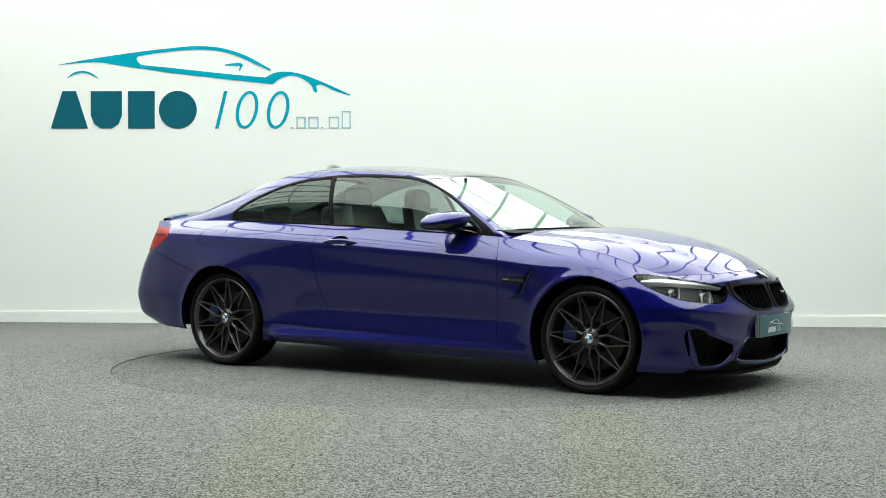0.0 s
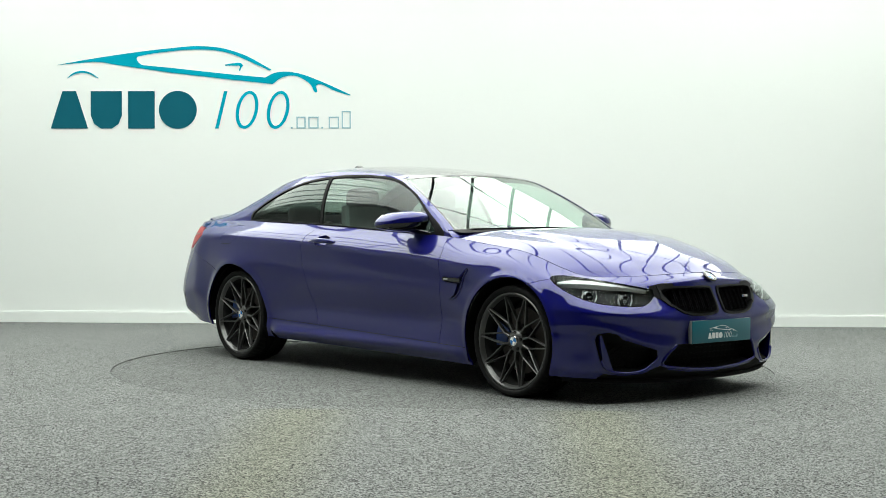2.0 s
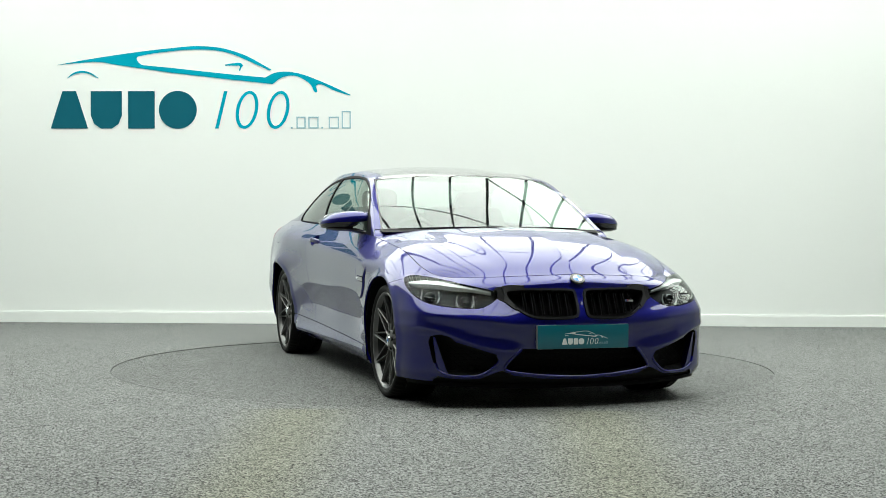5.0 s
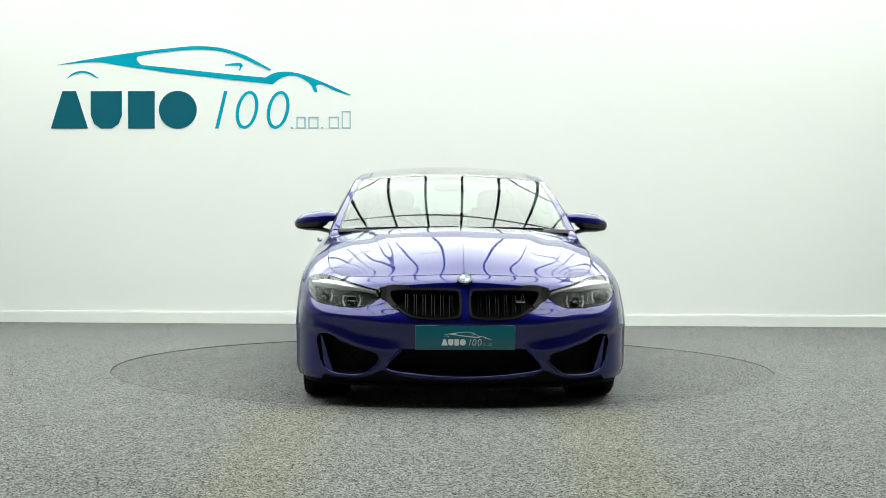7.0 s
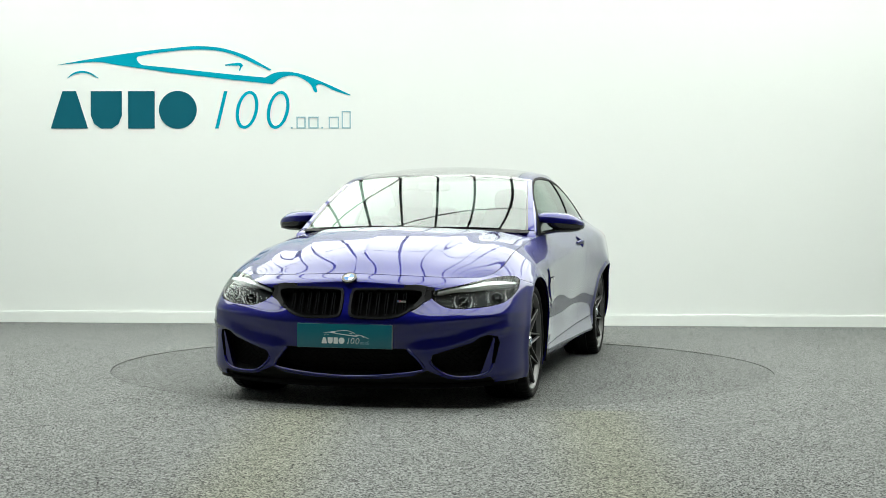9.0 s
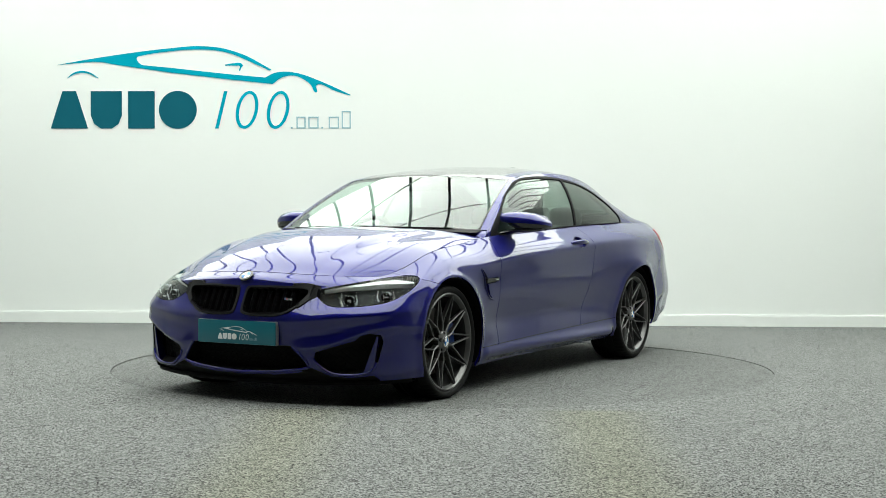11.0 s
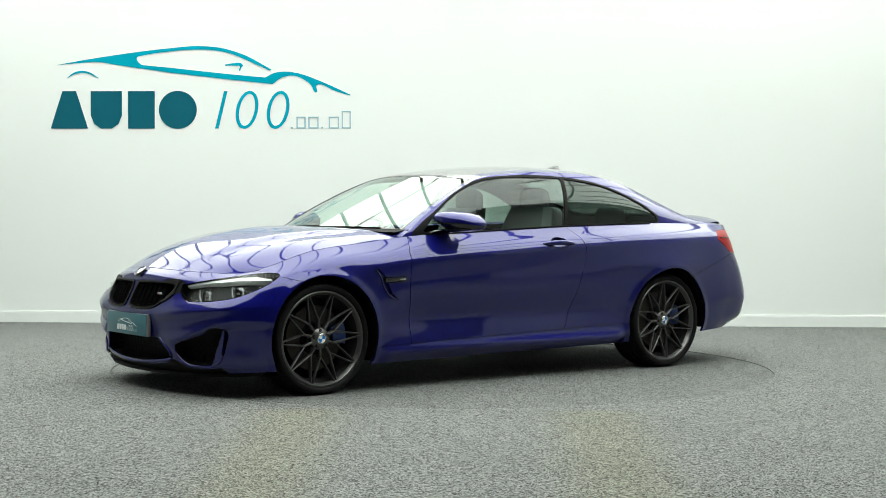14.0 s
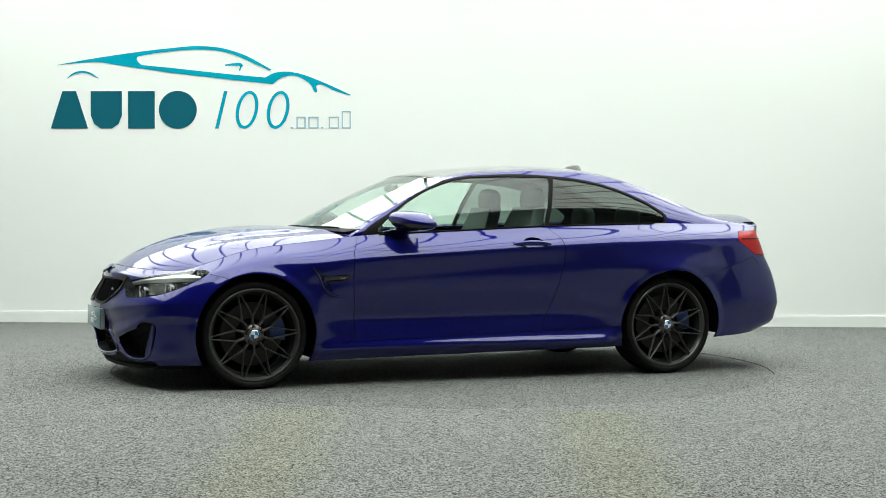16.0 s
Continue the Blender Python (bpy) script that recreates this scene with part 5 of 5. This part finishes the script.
def seat_part(name, x, y, rear=False):
    """A bucket seat: cushion, curved back with side bolsters, head restraint."""
    w = 0.25 if not rear else 0.27
    bm = sphere_shape(bmesh.new(), (x + 0.05, y, 0.50), (0.28, w, 0.11), 3.2)
    seat = part(name, bm, LEATHER, car, "grey leather sports seat", smooth=60)
    bm = bmesh.new()
    rows = []
    n = 18
    top_z = 1.10 if not rear else 0.98
    for f in lin(0, 1, 16):
        z = 0.46 + (top_z - 0.46) * f
        back = x - 0.20 - 0.22 * f
        half = w * (1 - 0.30 * f**3)
        row = []
        for k in lin(0, 2 * math.pi, n + 1)[:-1]:
            cy, cx = math.cos(k), math.sin(k)
            bolster = 0.07 * abs(cy) ** 3 * (1 - 0.5 * f) if cx > -0.1 else 0
            row.append(bm.verts.new((back + 0.055 * math.copysign(abs(cx) ** 0.6, cx) + bolster, y + half * math.copysign(abs(cy) ** 0.7, cy), z)))
        rows.append(row)
    for p, q in zip(rows, rows[1:]):
        for i in range(n):
            bm.faces.new((p[i], p[(i + 1) % n], q[(i + 1) % n], q[i]))
    bm.faces.new(rows[-1])
    part("backrest", bm, LEATHER, seat, smooth=60)
    bm = sphere_shape(bmesh.new(), (x - 0.43 if not rear else x - 0.42, y, top_z + 0.05), (0.055, 0.13, 0.085), 3.0)
    part("headrest", bm, LEATHER, seat, smooth=60)


seat_part("seat", -0.22, 0.36)
seat_part("seat", -0.22, -0.36)
seat_part("rear_seat", -0.98, 0.33, True)
seat_part("rear_seat", -0.98, -0.33, True)
bm = box(bmesh.new(), (-1.95, -0.62, 0.93), (-1.38, 0.62, 0.97), 0.015)
part("parcel_shelf", bm, CABIN, car)
bm = sphere_shape(bmesh.new(), (0.24, 0, 1.225), (0.02, 0.11, 0.03), 3.0)
part("rear_view_mirror", bm, GLOSSBLACK, car)


# ---------------------------------------------------------------- wall sign: a car's outline over plain blocks
UNIT = 0.005424


def outline_points(text):
    return [tuple(float(c) for c in p.split(",")) for p in text.split()]


ROOF_EDGE = spline(outline_points("101,116 160,105.5 240,93.5 300,86.5 350,82.5 390,85.5 430,97 481,124"), 50).tolist()
ROOF_BACK = spline(outline_points("478,126 440,108.5 410,96 380,89.8 350,88.6 300,92 255,98.5 244,101"), 40).tolist()
CABIN_NOSE = spline(outline_points("244,101 242.5,105 245,110 249,114 252,116"), 10).tolist()
WAIST = outline_points("300,120.5 400,131.5 470,138")
WING_TOP = spline(outline_points("470,138 484,130.5 504,127.5 530,131 570,145.5 621,168.5"), 30).tolist()
WING_BACK = spline(outline_points("620,170 590,160 566,149.8 562,150 559.5,152.5"), 14).tolist() + spline(outline_points("559.5,152.5 561,164.5 557.5,163.5 552,153 540,142.5 525,135.3 512,134.6 497,139 483,149.5"), 30).tolist()
TAIL_LOW = outline_points("400,140.5 300,129 200,114.5") + spline(outline_points("200,114.5 185,111.5 168,110.4 150,111.5 101,116"), 12).tolist()
SHAPES = [
    ("car_outline", TEAL, ROOF_EDGE + ROOF_BACK + CABIN_NOSE + WAIST + WING_TOP + WING_BACK + TAIL_LOW),
    ("wheel_arc", TEAL, spline(outline_points("119,139 130,130 146,126 162,130 175,139"), 24).tolist() + spline(outline_points("173,139 160,132.3 146,129.8 132,132.3 120.5,139"), 24).tolist()),
    ("mirror_mark", TEAL, spline(outline_points("398.5,115.2 415,112.7 428,113.2 431,117"), 14).tolist() + spline(outline_points("431,117 427,121.5 424.8,126.5 423.6,126.5 425.5,118.2 415,117 399,117"), 16).tolist()),
]


def ellipse(cx, cy, rx, ry, lean=0.0, n=48, back=False):
    p = [(cx + rx * math.cos(a) - lean * ry * math.sin(a), cy + ry * math.sin(a)) for a in np.linspace(0, 2 * math.pi, n + 1)[:-1]]
    return p[::-1] if back else p


BLOCKS = [
    ("block", TEAL_DARK, [(111, 162), (135, 162), (156, 228), (90, 228)]),
    ("block", TEAL_DARK, [(161, 162), (216, 162), (216, 205), (210, 220), (198, 228), (179, 228), (167, 220), (161, 205)]),
    ("block", TEAL_DARK, [(227, 162), (274, 162), (274, 228), (227, 228)]),
    ("block", TEAL_DARK, ellipse(315, 195, 33.5, 33.5)),
    ("slanted_bar", TEAL, [(397, 162), (403, 162), (387, 228), (381, 228)]),
]


def sign_part(name, material, loops, depth, parent, unit, flat=True):
    """Flat cut shape from outlines in sign units (x right, y down); a second loop is a hole."""
    curve = bpy.data.curves.new(name, "CURVE")
    curve.dimensions, curve.fill_mode, curve.extrude = "2D", "BOTH", depth
    for loop in loops:
        sp = curve.splines.new("POLY")
        sp.points.add(len(loop) - 1)
        for q, (x, y) in zip(sp.points, loop):
            q.co = ((x - 90) * unit, -(y - 228) * unit, 0, 1)
        sp.use_cyclic_u = True
    tmp = bpy.data.objects.new("tmp", curve)
    me = bpy.data.meshes.new_from_object(tmp)
    bpy.data.objects.remove(tmp)
    me.materials.clear()
    me.materials.append(material)
    ob = new(name, me)
    ob.parent = parent
    return ob


def sign(parent, unit, depth, colours):
    for name, mat, loop in SHAPES:
        sign_part(name, colours.get(mat, mat), [loop], depth, parent, unit)
    for name, mat, loop in BLOCKS:
        sign_part(name, colours.get(mat, mat), [loop], depth, parent, unit)
    for cx in (437.5, 492.5):
        sign_part("slanted_ring", colours.get(TEAL, TEAL), [ellipse(cx, 195, 19.5, 33.5, 0.16), ellipse(cx, 195, 13.6, 28.3, 0.16)], depth, parent, unit)
    for x0, x1, y0 in ((515, 518, 225), (525, 541, 207), (546, 564, 207), (569, 572, 225), (582, 600, 207), (605, 621, 197)):
        if x1 - x0 < 5:
            sign_part("dot", colours.get(TEAL_PALE, TEAL_PALE), [[(x0, y0), (x1, y0), (x1, 228), (x0, 228)]], depth, parent, unit)
        else:
            sign_part("thin_frame", colours.get(TEAL_PALE, TEAL_PALE), [[(x0, y0), (x1, y0), (x1, 228), (x0, 228)], [(x0 + 2, y0 + 2), (x1 - 2, y0 + 2), (x1 - 2, 226), (x0 + 2, 226)]], depth, parent, unit)


wall_sign = new("wall_sign")
tagged(wall_sign, "teal car outline above dark blocks fixed flat on the white wall", "wall sign")
sign(wall_sign, UNIT, 0.002, {})
wall_sign.matrix_basis = Matrix.Translation((-3.773, WALL_Y - 0.003, 1.866)) @ Matrix.Rotation(radians(-0.35), 4, "Y") @ Matrix.Rotation(radians(90), 4, "X")

# the same shapes, small and pale, printed on the show plate
before = set(bpy.data.objects)
sign(show_plate, 0.264 / 531, 0.0006, {TEAL: PLATEWHITE, TEAL_DARK: PLATEWHITE, TEAL_PALE: TEAL_PALE})
for o in set(bpy.data.objects) - before:
    o.name = "print_shape"
    o.matrix_basis = Matrix.Translation((2.2180, -0.125, 0.352)) @ Matrix.Rotation(radians(90), 4, "Z") @ Matrix.Rotation(radians(90), 4, "X")


def motions():
    # the table turns at an even 7.78 degrees a second
    rows_car, rows_table = [], []
    for i in range(81):
        t = i * 0.2
        a = -95.709 - 7.7808 * (t - 8)
        turn = Matrix.Translation((0.0035, 0, 0)) @ pose(0, 0, 0, 0, 0, a)
        rows_table.append((t, turn))
        rows_car.append((t, turn @ pose(0.1608, 0.0307, 0)))
    walk(turntable, rows_table)
    walk(car, rows_car)
motions()
